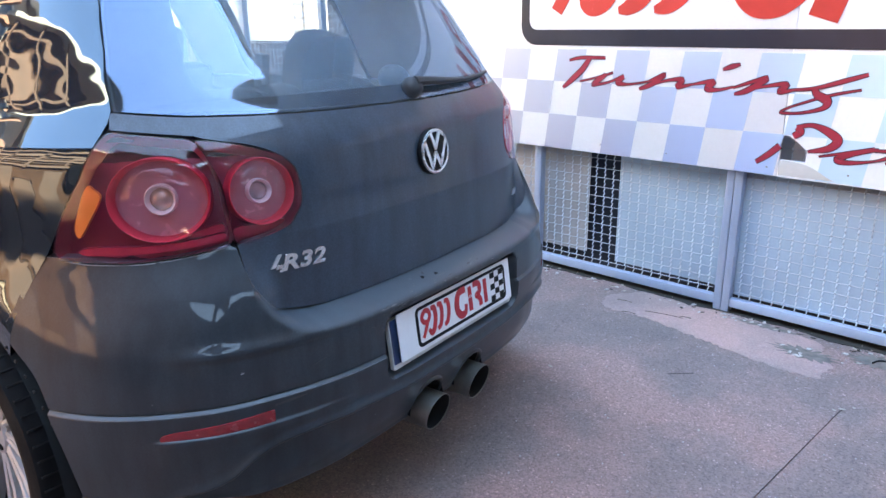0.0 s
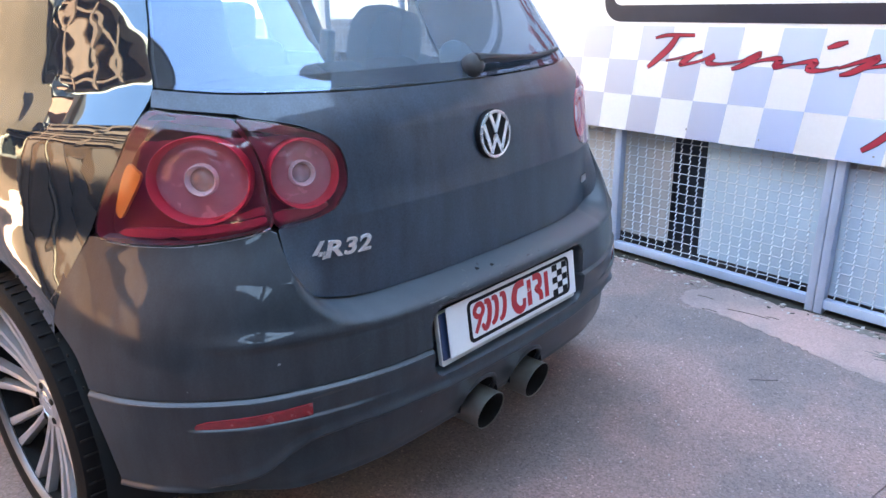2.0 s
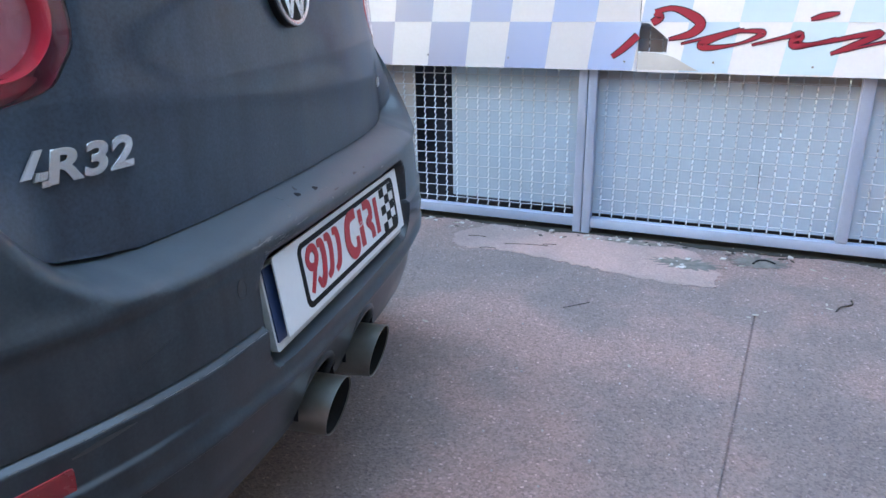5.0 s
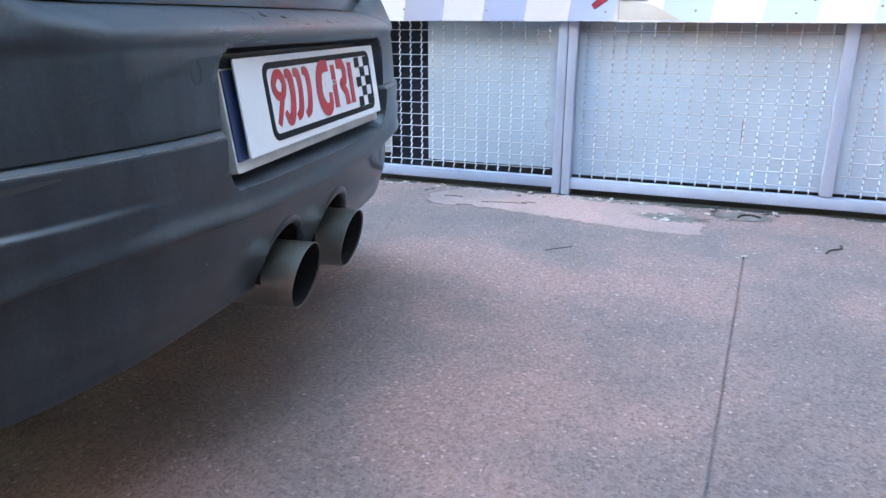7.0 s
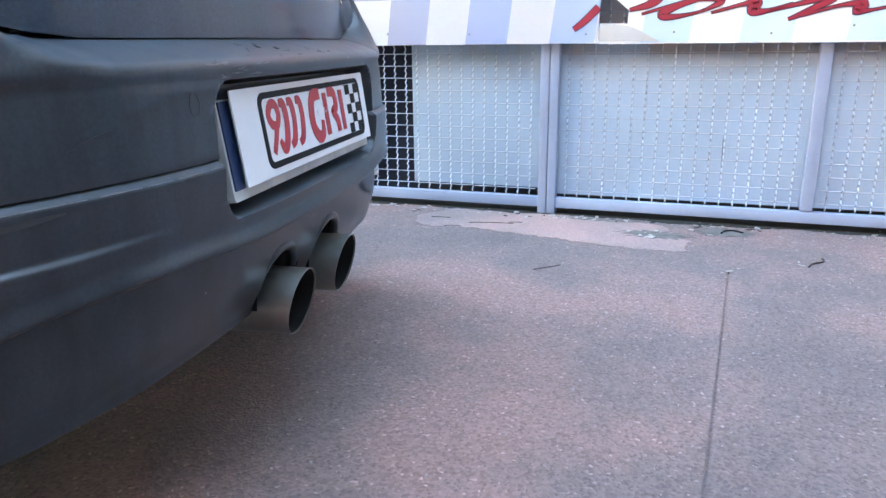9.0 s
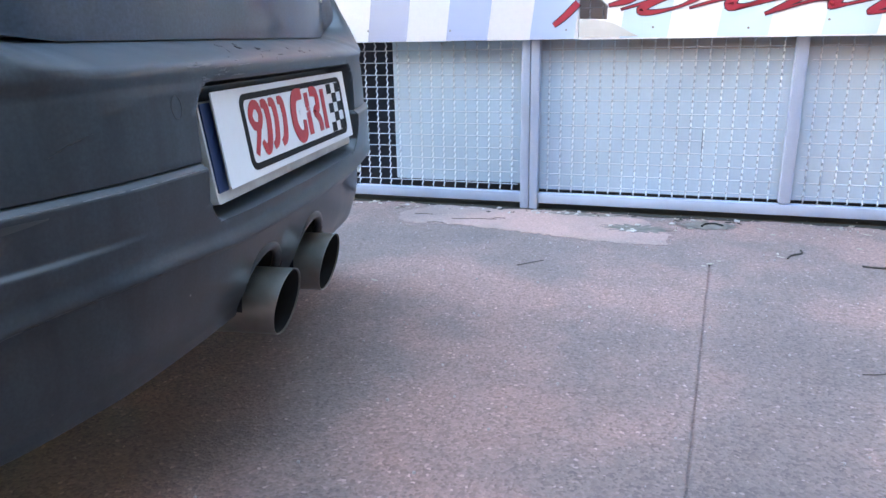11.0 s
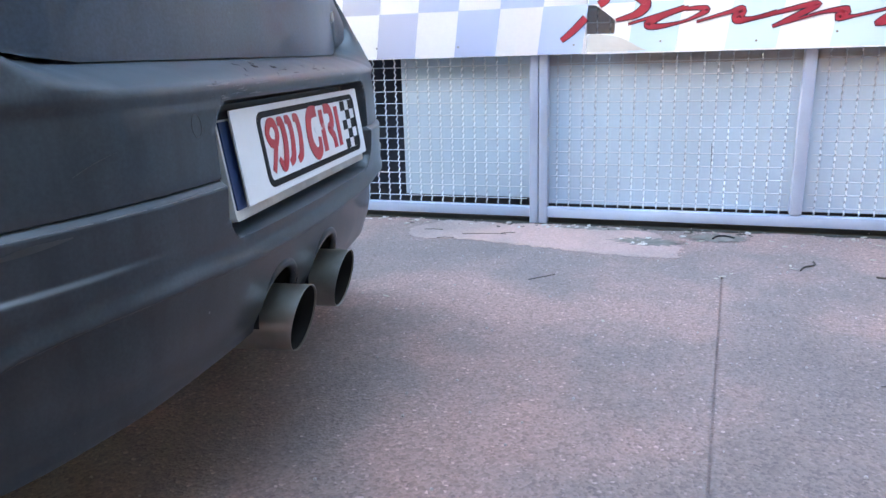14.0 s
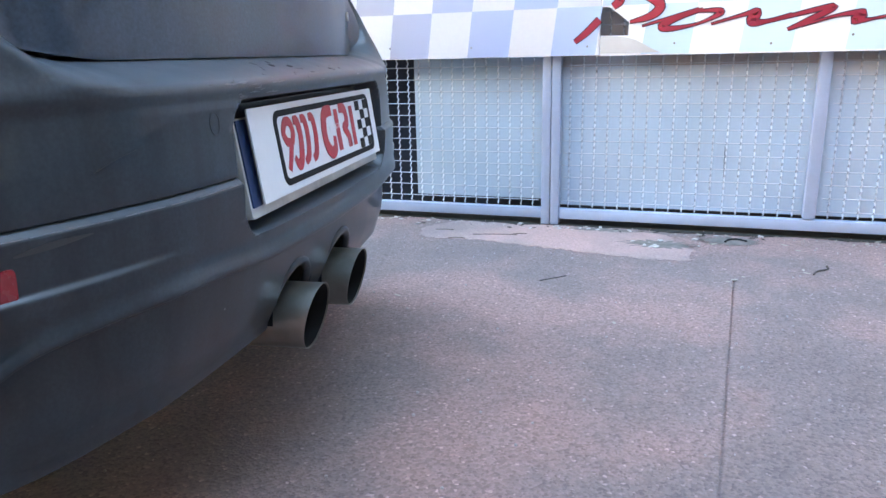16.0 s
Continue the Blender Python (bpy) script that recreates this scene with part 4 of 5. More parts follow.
def make_rear_window():
    bm = bmesh.new()
    sheet(bm, spread(-1, 1, 49), [0] + spread(.03, 1, 21), lambda a, b: glass_place(a, (table(GLASS_Z, abs(a) * .68) + .0035) * (1 - b) + 1.385 * b), inward, "lrbt", .004)
    w = part("rear_window", bm, REAR_GLASS, gate, "tinted rear window reflecting the sky")
    w.visible_shadow = False
    outer, inner = dense(rounded(-.995, 1.046, .995, 1.384, .01, 4), 7), dense(rounded(-.80, 1.062, .80, 1.345, .075, 4), 7)
    fix = lambda a, z: z - (1 - abs(a)) * .020 if z < 1.06 else z
    part("black_border", slab(bmesh.new(), outer, lambda a, b, h: glass_place(a, fix(a, b), -.009 + h), .003, inner), BLACK, gate, "black printed glass border")
    # pale film added to brighten the clear pane inside the border
    film = slab(bmesh.new(), inner, lambda a, b, h: glass_place(a, fix(a, b), -.008 + h), .0008)
    f = part("inner_dust_film", film, HAZE, w, "thin dust film inside the rear window")
    f.visible_shadow = False
    motor = bmesh.new()
    bmesh.ops.create_uvsphere(motor, u_segments=24, v_segments=14, radius=1, matrix=pose(.060, .245, 1.062, 35) @ Matrix.Diagonal((.044, .040, .034, 1)))
    part("wiper_motor", motor, MOTOR, gate, "grey wiper motor cover behind the glass")
    knob = off(0, 1.046, .0)
    m = Matrix.Translation(knob) @ outward(0, 1.046).to_track_quat("Z", "Y").to_matrix().to_4x4()
    wiper = part("wiper", lathe([(.026, -.004), (.026, .012), (.022, .022), (.012, .028)], m, 28), DUSTY, gate, "black rear wiper")
    line = [off(u, 1.046 + dz, d) for u, dz, d in ((.0, .006, .022), (.06, .004, .022), (.16, .0, .018), (.26, -.002, .015))]
    part("wiper_arm", tube(bmesh.new(), line, [.013, .010, .007, .0045], 8), DUSTY, wiper)
    part("wiper_blade", tube(bmesh.new(), [off(u, 1.047 + .012 * smooth(.2, .6, u), .010) for u in spread(.10, .43, 14)], .005, 6), DUSTY, wiper)


make_rear_window()
for s in (-1, 1):
    seal = bmesh.new()
    sheet(seal, [-.03, -.01, .0, .02, .05], spread(1.0, 1.385, 14), lambda a, z: off(s * (table(GLASS_U, z) + a), z, -.016))
    part("window_seal", seal, PLASTIC, gate, "black rubber window seal")


# lamps
def lens_patch(outline, centre, s, d, which="", rings=9, dome=0.0, grow=1.0, tub=False):
    """A smooth cover over an outline of (girth, height) on the skin, lifted by d."""
    line = [(centre[0] + (a - centre[0]) * grow, centre[1] + (b - centre[1]) * grow) for a, b in curve(outline, 5, True)]
    bm = bmesh.new()
    mid = bm.verts.new(off(s * centre[0], centre[1], d + dome, which))
    last = None
    for r in range(1, rings + 1):
        f = r / rings
        ring = [bm.verts.new(off(s * (centre[0] + (a - centre[0]) * f), centre[1] + (b - centre[1]) * f, d + dome * (1 - f * f), which)) for a, b in line]
        n = len(ring)
        for i in range(n):
            if last:
                bm.faces.new((last[i], last[(i + 1) % n], ring[(i + 1) % n], ring[i]))
            else:
                bm.faces.new((mid, ring[(i + 1) % n], ring[i]))
        last = ring
    if tub:
        wall = [bm.verts.new(off(s * a, b, -.0015, which)) for a, b in line]
        for i in range(len(wall)):
            bm.faces.new((last[i], last[(i + 1) % len(wall)], wall[(i + 1) % len(wall)], wall[i]))
        return bm
    edge = [bm.verts.new(v.co + inward(v.co) * .012) for v in last]
    for i in range(len(edge)):
        bm.faces.new((last[i], last[(i + 1) % len(edge)], edge[(i + 1) % len(edge)], edge[i]))
    return bm


OUTER_LAMP = [(.546, .803), (.59, .790), (.635, .782), (.683, .777), (.731, .779), (.763, .789), (.757, .84), (.744, .885), (.724, .935), (.709, .974), (.688, 1.006), (.66, 1.003), (.62, .998), (.588, .9932), (.574, .9905), (.567, .983), (.556, .956), (.548, .915), (.5455, .863)]
INNER_LAMP = [(.534, .7995), (.48, .805), (.438, .817), (.4225, .833), (.405, .856), (.4012, .887), (.4085, .925), (.430, .949), (.461, .964), (.496, .976), (.535, .985), (.554, .988), (.5630, .9875), (.5595, .977), (.5515, .955), (.5415, .915), (.538, .863)]


def round_unit(u, z, r, s, parent, which, bulb, inset, wide=1.0):
    """A round lamp behind the cover: red rim, shallow bowl and a bulb."""
    n = outward(s * u, z, which)
    m = Matrix.Translation(off(s * u, z, -inset, which)) @ n.to_track_quat("Z", "Y").to_matrix().to_4x4()
    thin = m
    m = m @ Matrix.Diagonal((wide, 1, 1, 1))
    part("lamp_ring", lathe([(r, -.034), (r, .003), (r * .985, .006), (r * .955, .003), (r * .89, -.026)], m, 56, closed=True), BOWL, parent, "glowing red ring")
    part("lamp_bowl", lathe([(r * .90, -.0235), (r * .72, -.027), (r * .5, -.029), (r * .43, -.034)], m, 56), BOWL_DIM, parent, "pinkish red lamp bowl")
    part("lamp_bulb", lathe([(r * .385, -.032), (r * .375, -.010), (r * .345, -.006), (r * .31, -.012), (r * .25, -.024)], thin, 40), BULB_RING, parent, "bright silver bulb surround")
    part("bulb_glass", lathe([(r * .29, -.026), (r * .26, -.019), (r * .15, -.013), (r * .03, -.011)], thin, 28), bulb, parent)
    d = part("lamp_dome", lathe([(r * .90, -.020), (r * .86, -.012), (r * .74, -.004), (r * .5, .002), (r * .25, .0045), (r * .02, .005)], m, 56, cap=False), DOME, parent, "clear glossy dome")
    d.visible_shadow = False


DOME = pane("clear_lamp_dome", (.97, .93, .95), 1.6, .01)
BOWL_DIM = surface("pinkish_lamp_bowl", (.56, .27, .32), .25, .25, vary=.2, coarse=30)
BAR_RED = surface("dim_red_lamp_bar", (.36, .018, .045), .35, .1, vary=.25, coarse=20)
BULB_RING = surface("silver_bulb_ring", (.92, .91, .92), .25, .1, vary=.08, bump=0)
BULB_GREY = surface("grey_bulb_glass", (.40, .34, .36), .15, .5, vary=.2, coarse=60, bump=0)
BULB_AMBER = surface("amber_bulb_glass", (.52, .46, .38), .15, .5, vary=.3, coarse=60, bump=0)

for s in (-1, 1):
    lamp_out = part("tail_lamp", lens_patch(OUTER_LAMP, (.645, .885), s, -.046, grow=1.015, tub=True), HOUSING, car, "dark red round tail lamp in a smoked cover")
    round_unit(.636, .887, .080, s, lamp_out, "", BULB_AMBER, .011, 1.17)
    part("red_bar", lens_patch([(.556, .806), (.60, .797), (.66, .790), (.735, .788), (.735, .801), (.66, .803), (.60, .810), (.556, .818)], (.63, .801), s, -.010, rings=5), BAR_RED, lamp_out)
    part("red_bar", lens_patch([(.553, .823), (.585, .817), (.62, .813), (.622, .818), (.59, .826), (.555, .836)], (.585, .823), s, -.012, rings=2), BAR_RED, lamp_out)
    part("amber_panel", lens_patch([(.739, .822), (.7435, .824), (.744, .842), (.732, .895), (.722, .918), (.716, .912), (.708, .899), (.713, .880), (.727, .848)], (.727, .872), s, -.010, rings=3), AMBER, lamp_out, "amber side reflector")
    c = part("lamp_cover", lens_patch(OUTER_LAMP, (.645, .885), s, .002, dome=.007, grow=1.02), LENS_CLEAR, lamp_out, "glossy smoked red cover")
    c.visible_shadow = False
    lamp_in = part("tail_lamp", lens_patch(INNER_LAMP, (.475, .885), s, -.046, "gate", grow=1.028, tub=True), HOUSING, car, "dark red round tail lamp on the tailgate")
    round_unit(.474, .888, .066, s, lamp_in, "gate", BULB_GREY, .010)
    part("red_bar", lens_patch([(.531, .806), (.49, .809), (.455, .815), (.437, .826), (.46, .829), (.50, .826), (.533, .824)], (.49, .818), s, -.014, "gate", rings=3), BAR_RED, lamp_in)
    c = part("lamp_cover", lens_patch(INNER_LAMP, (.475, .885), s, .002, "gate", dome=.0055, grow=1.03), LENS_CLEAR, lamp_in, "glossy smoked red cover")
    c.visible_shadow = False
    refl = [(.549, .4473), (.546, .4495), (.5455, .461), (.546, .4725), (.549, .4748), (.555, .4748), (.57, .474), (.62, .471), (.69, .466), (.711, .462), (.7195, .4575), (.720, .4505), (.712, .4465), (.66, .446), (.60, .4465), (.57, .447), (.555, .4471)]
    part("bumper_reflector", lens_patch(refl, (.63, .458), s, .0085, "bumper", 4, .001), REFLEX, bumper, "narrow red reflector strip")


# flanks
def arch_z(y, hub):
    d = abs(y - hub)
    return HUB_Z + math.sqrt(max(0, ARCH**2 - d * d)) if d < ARCH else .23


def flank(y0, y1, z1, hub=None, seam=False, n=34, rows=22, s=-1):
    """A panel of the flank from y0 to y1, up to z1, cut out round a wheel."""
    bm = bmesh.new()
    low0 = .23

    def put(f, b):
        y = y0 + f * (y1 - y0)
        zl = max(low0, arch_z(y, hub)) if hub is not None else low0
        z = zl + (z1 - zl) * b
        if seam:
            left = table(SEAM_Y, max(z, .60)) + .001
            y = left + f * (y1 - left)
        return side(y, z, s)

    fs = sorted({*spread(0, 1, n), *[min(1, max(0, (hub + ARCH * math.cos(radians(a)) - y0) / (y1 - y0))) for a in range(0, 181, 5)]}) if hub is not None else spread(0, 1, n)
    sheet(bm, fs, spread(0, 1, rows), put, inward, "lrb", .02)
    return bm


def side_window(lines, s):
    """A window between a lower and an upper line of (y, z)."""
    (a0, a1), (b0, b1) = lines
    bm = bmesh.new()
    def put(f, b):
        p = [a + (c - a) * f for a, c in zip(a0, a1)]
        q = [a + (c - a) * f for a, c in zip(b0, b1)]
        y, z = (p[i] + (q[i] - p[i]) * b for i in (0, 1))
        return side(y, z, s)
    sheet(bm, spread(0, 1, 12), spread(0, 1, 8), put, inward, "lrbt", .004)
    return bm


BELT = .985
for s in (-1, 1):
    quarter = flank(.478, 1.63, BELT, HUB_Y, True, 44, 26, s)
    pillar_in = [(BELT, .98), (1.1, .992), (1.26, 1.025), (1.42, 1.10)]
    sheet(quarter, spread(0, 1, 20), spread(BELT, 1.42, 22), lambda f, z: side(table(SEAM_Y, z) + .001 + f * (table(pillar_in, z) - table(SEAM_Y, z) - .001), z, s), inward, "lr", .02)
    bmesh.ops.remove_doubles(quarter, verts=quarter.verts, dist=.0008)
    part("quarter_panel", quarter, PAINT, car, "glossy dark quarter panel reflecting houses")
    for name, y0, y1, hub in (("side_door", 1.636, 3.00, None), ("front_wing", 3.006, 3.78, HUB_Y + WHEELBASE)):
        d = part(name, flank(y0, y1, BELT if hub is None else .93, hub, False, 24, 16, s), PAINT, car)
        if hub is None:
            grip = [side(y0 + .06, .86, s) + Vector((s * .002, 0, 0)), side(y0 + .08, .863, s) + Vector((s * .035, 0, 0)), side(y0 + .20, .863, s) + Vector((s * .035, 0, 0)), side(y0 + .22, .86, s) + Vector((s * .002, 0, 0))]
            part("door_handle", tube(bmesh.new(), grip, .011, 8), PAINT, d)
    for lines in ((((.985, BELT + .006), (1.64, BELT + .006)), ((1.095, 1.42), (1.64, 1.43))), (((1.96, BELT + .006), (3.00, BELT + .006)), ((1.96, 1.43), (2.33, 1.42)))):
        w = part("side_window", side_window(lines, s), GLASS, car, "tinted side window")
        w.visible_shadow = False
    for a in range(112, 168, 5):
        y, z = HUB_Y + (ARCH + .004) * math.cos(radians(a)), HUB_Z + (ARCH + .004) * math.sin(radians(a))
        clip = boxed((-.0015, -.003, -.003), (.0015, .003, .003), .0008, Matrix.Translation(side(y, z, s)))
        part("arch_clip", clip, DARK, car)
    post = bmesh.new()
    sheet(post, spread(1.642, 1.958, 5), spread(BELT, 1.43, 10), lambda y, z: side(y, z, s), inward, "lrbt", .05)
    part("window_pillar", post, PLASTIC, car, "wide black pillar between the side windows")
    lining = bmesh.new()
    sheet(lining, spread(1.65, 1.95, 5), spread(BELT, 1.42, 10), lambda y, z: side(y, z, s) - Vector((s * .056, 0, 0)), inward, "lrbt", .01)
    part("pillar_lining", lining, LINER, car, "grey lining of the side pillar")
    mirror = boxed((-.10, -.05, -.06), (.10, .05, .07), .03, pose(s * .97, 2.78, 1.03))
    part("door_mirror", mirror, PAINT, car, "dark door mirror housing")
    part("side_skirt", boxed((s * .80, 1.15, .17), (s * .868, 2.94, .25), .015), PAINT, car)
    for hub in (HUB_Y, HUB_Y + WHEELBASE):
        liner = bmesh.new()
        arc = [radians(a) for a in range(-20, 201, 10)]
        sheet(liner, arc, [0, 1], lambda a, b: Vector((s * (.845 - .30 * b), hub + (ARCH - .004) * math.cos(a), HUB_Z + (ARCH - .004) * math.sin(a))))
        part("wheel_housing", liner, DARK, car)

# roof, screen, bonnet and nose
def make_upper():
    bm = bmesh.new()
    def roof(a, b):
        y = .44 + (2.36 - .44) * b
        w = .575 - .02 * smooth(1.9, 2.4, y)
        back = .455 + .13 * abs(a) ** 3
        y = back + (2.36 - .10 * abs(a) ** 2 - back) * b
        return Vector((a * w, y, 1.42 + .048 * (1 - a * a) * (1 - .5 * smooth(1.6, 2.4, y)) - .02 * (1 - smooth(.45, .9, y))))
    sheet(bm, spread(-1, 1, 25), spread(0, 1, 25), roof, inward, "lrbt", .02)
    part("roof", bm, PAINT, car)
    bm = bmesh.new()
    sheet(bm, spread(-1, 1, 25), spread(0, 1, 10), lambda a, b: Vector((a * .555, .335 + .13 * abs(a) ** 3 + .17 * b, 1.392 + .03 * b + .02 * (1 - a * a) * b)), lambda p: Vector((0, .25, -1)).normalized(), "lrbt", .022)
    part("roof_spoiler", bm, PAINT, car)
    bm = bmesh.new()
    sheet(bm, spread(-1, 1, 21), spread(0, 1, 12), lambda a, b: Vector((a * (.55 + .17 * b), 2.37 - .10 * a * a + (3.02 - .16 * a * a - 2.37 + .10 * a * a) * b, 1.442 - .024 * a * a - (.46 - .0 * a) * b)), inward, "lrbt", .004)
    w = part("windscreen", bm, GLASS, car)
    w.visible_shadow = False
    bm = bmesh.new()
    sheet(bm, spread(-1, 1, 25), spread(0, 1, 18), lambda a, b: Vector((a * (.79 - .10 * b * b), 2.95 + b * (1.10 - .16 * a * a), 1.0 - .04 * a * a - .06 * b - .14 * b**3)), inward, "lrbt", .02)
    part("bonnet", bm, PAINT, car)
    bm = bmesh.new()
    def nose(a, z):
        th = a * math.pi / 2
        x = .84 * math.copysign(abs(math.sin(th)) ** .75, a)
        return Vector((x, 3.786 + .44 * max(0, math.cos(th)) ** .7 - .08 * smooth(.6, .86, z), z))
    sheet(bm, spread(-1, 1, 37), spread(.20, .84, 16), nose, inward, "lrbt", .02)
    n = part("front_bumper", bm, PAINT, car)
    part("grille", boxed((-.42, 4.20, .36), (.42, 4.235, .56), .02), PLASTIC, n)
    for s in (-1, 1):
        part("headlamp", boxed((-.15, -.03, -.07), (.15, .03, .07), .025, pose(s * .60, 4.04, .70, 0, 0, -s * 30)), CHROME, n)


make_upper()

# inner shell and cabin
def make_cabin():
    bm = bmesh.new()
    sheet(bm, spread(-1, 1, 41), spread(.30, 1.0, 20), lambda a, z: Vector(skin(a * .80, z, "gate")) + Vector((0, .045, 0)) - Vector((a * .03, 0, 0)))
    part("inner_shell", bm, DARK, car)
    part("floor_pan", boxed((-.70, .40, .22), (.70, 3.9, .27), .01), DARK, car)
    bm = bmesh.new()
    sheet(bm, spread(-1, 1, 13), spread(0, 1, 9), lambda a, b: Vector((a * .54, .52 + 1.8 * b, 1.405 + .03 * (1 - a * a))))
    part("headliner", bm, LINER, car, "grey cabin headlining")
    part("parcel_shelf", boxed((-.60, .28, .93), (.60, .86, .955), .008), TRIM, car)
    for s in (-1, 1):
        bm = bmesh.new()
        sheet(bm, spread(0, 1, 8), spread(.99, 1.40, 12), lambda f, z: side(table(SEAM_Y, z) + .03 + f * (.925 + .15 * (z - .98) - table(SEAM_Y, z)), z, s) - Vector((s * .035, 0, 0)))
        part("pillar_trim", bm, LINER, car, "grey inner pillar trim")
    for x, w in ((-.36, .25), (.36, .25), (0, .11)):
        seat = part("rear_backrest", boxed((x - w, -.06, 0), (x + w, .06, .548), .04, pose(0, .95, .48, 14)), TRIM, car, "dark rear seat back")
        if x > 0:
            rest = [(x + a, b) for a, b in curve([(-.115, .54), (-.118, .60), (-.106, .665), (-.07, .702), (0, .71), (.07, .702), (.106, .665), (.118, .60), (.115, .54)], 4)]
            part("headrest", slab(bmesh.new(), rest, lambda a, b, h: pose(0, .95, .48, 14) @ Vector((a, h - .045, b)), .09), TRIM, seat)
    part("belt_guide", boxed((-.020, -.02, -.055), (.020, .02, .055), .012, pose(.272, .985, 1.052, 10, 0, 4)), PLASTIC, car, "black seat belt guide")
    part("rear_seat_cushion", boxed((-.62, 1.0, .30), (.62, 1.45, .50), .05), TRIM, car)
    for x in (-.38, .38):
        seat = part("front_seat", boxed((x - .24, -.06, 0), (x + .24, .06, .58), .05, pose(0, 1.85, .48, 12)), TRIM, car, "dark front seat")
        part("headrest", boxed((x - .105, -.045, .56), (x + .105, .045, .735), .045, pose(0, 1.85, .48, 12)), TRIM, seat)
        part("seat_cushion", boxed((x - .25, 1.85, .32), (x + .25, 2.35, .50), .05), TRIM, seat)
    part("dashboard", boxed((-.68, 2.62, .70), (.68, 3.0, .97), .06), PLASTIC, car)


make_cabin()

# number plate
PLATE = Matrix.Translation((0, .009, .450)) @ pose(0, 0, 0, 82.5) 


def on_plate(a, b, h):
    """Across, up the plate, and out from it."""
    return PLATE @ Vector((a, b, h))


def make_plate():
    plate = part("plate_holder", slab(bmesh.new(), rounded(-.260, -.003, .256, .116, .006), lambda a, b, h: on_plate(a, b, h - .012), .010), FRAME, car, "worn pale plate frame on the bumper")
    part("blue_band", slab(bmesh.new(), rounded(-.256, .010, -.232, .114, .002), lambda a, b, h: on_plate(a, b, h - .002), .0022), BLUE, plate)
    part("plate_cover", slab(bmesh.new(), rounded(-.241, .011, .250, .125, .003), lambda a, b, h: on_plate(a, b, h + .0065), .002), PLATE_WHITE, plate, "white show plate with a plain red mark")
    part("plate_border", slab(bmesh.new(), rounded(-.176, .020, .224, .117, .016), lambda a, b, h: on_plate(a, b, h + .0085), .0006, rounded(-.166, .0285, .216, .109, .009)), BLACK, plate)
    marks = [
        [(-.150, .034, .010), (-.138, .052, .011), (-.128, .070, .012)],
        [(-.128, .067, .011), (-.143, .070, .012), (-.150, .082, .012), (-.140, .094, .012), (-.126, .093, .012), (-.120, .080, .012), (-.128, .067, .011)],
        [(-0.114, .094, .010), (-0.101, .091, .015), (-0.098, .070, .015), (-0.106, .045, .015), (-0.118, .036, .014), (-0.128, .048, .008)],
        [(-0.087, .094, .010), (-0.074, .091, .014), (-0.071, .070, .014), (-0.079, .045, .014), (-0.093, .037, .010)],
        [(-0.058, .094, .010), (-0.045, .091, .014), (-0.042, .070, .014), (-0.050, .045, .014), (-0.064, .037, .010)],
        [(.034, .096, .016), (.006, .094, .018), (-.006, .075, .020), (-.006, .052, .020), (.010, .036, .019), (.028, .040, .015), (.032, .058, .012)],
        [(.054, .034, .017), (.054, .060, .017), (.054, .096, .015)],
        [(.070, .096, .014), (.095, .093, .016), (.098, .072, .016), (.080, .066, .011), (.098, .052, .016), (.100, .034, .016)],
        [(.125, .034, .016), (.125, .060, .016), (.125, .096, .016)],
        [(.018, .069, .008), (.046, .071, .008), (.086, .073, .006)],
    ]
    for i, stroke in enumerate(marks):
        part("plate_mark", ribbon(bmesh.new(), stroke, lambda a, b, h: on_plate(a - .003, .0035 + b * 1.03, h + .0086 + .0003 * (i % 3)), .0005), PLATE_RED if i < 9 else PLATE_WHITE, plate, "plain red printed shape" if i < 9 else "")
    for i in range(3):
        for j in range(5):
            if (i + j) % 2 == 0:
                a, b = .149 + i * .0215, .029 + j * .0158
                square = slab(bmesh.new(), [(a, b), (a + .0215, b), (a + .0215, b + .0158), (a, b + .0158)], lambda a, b, h: on_plate(a, b, h + .0088), .0005)
                part("plate_check", square, BLACK, plate, flat=True)


make_plate()


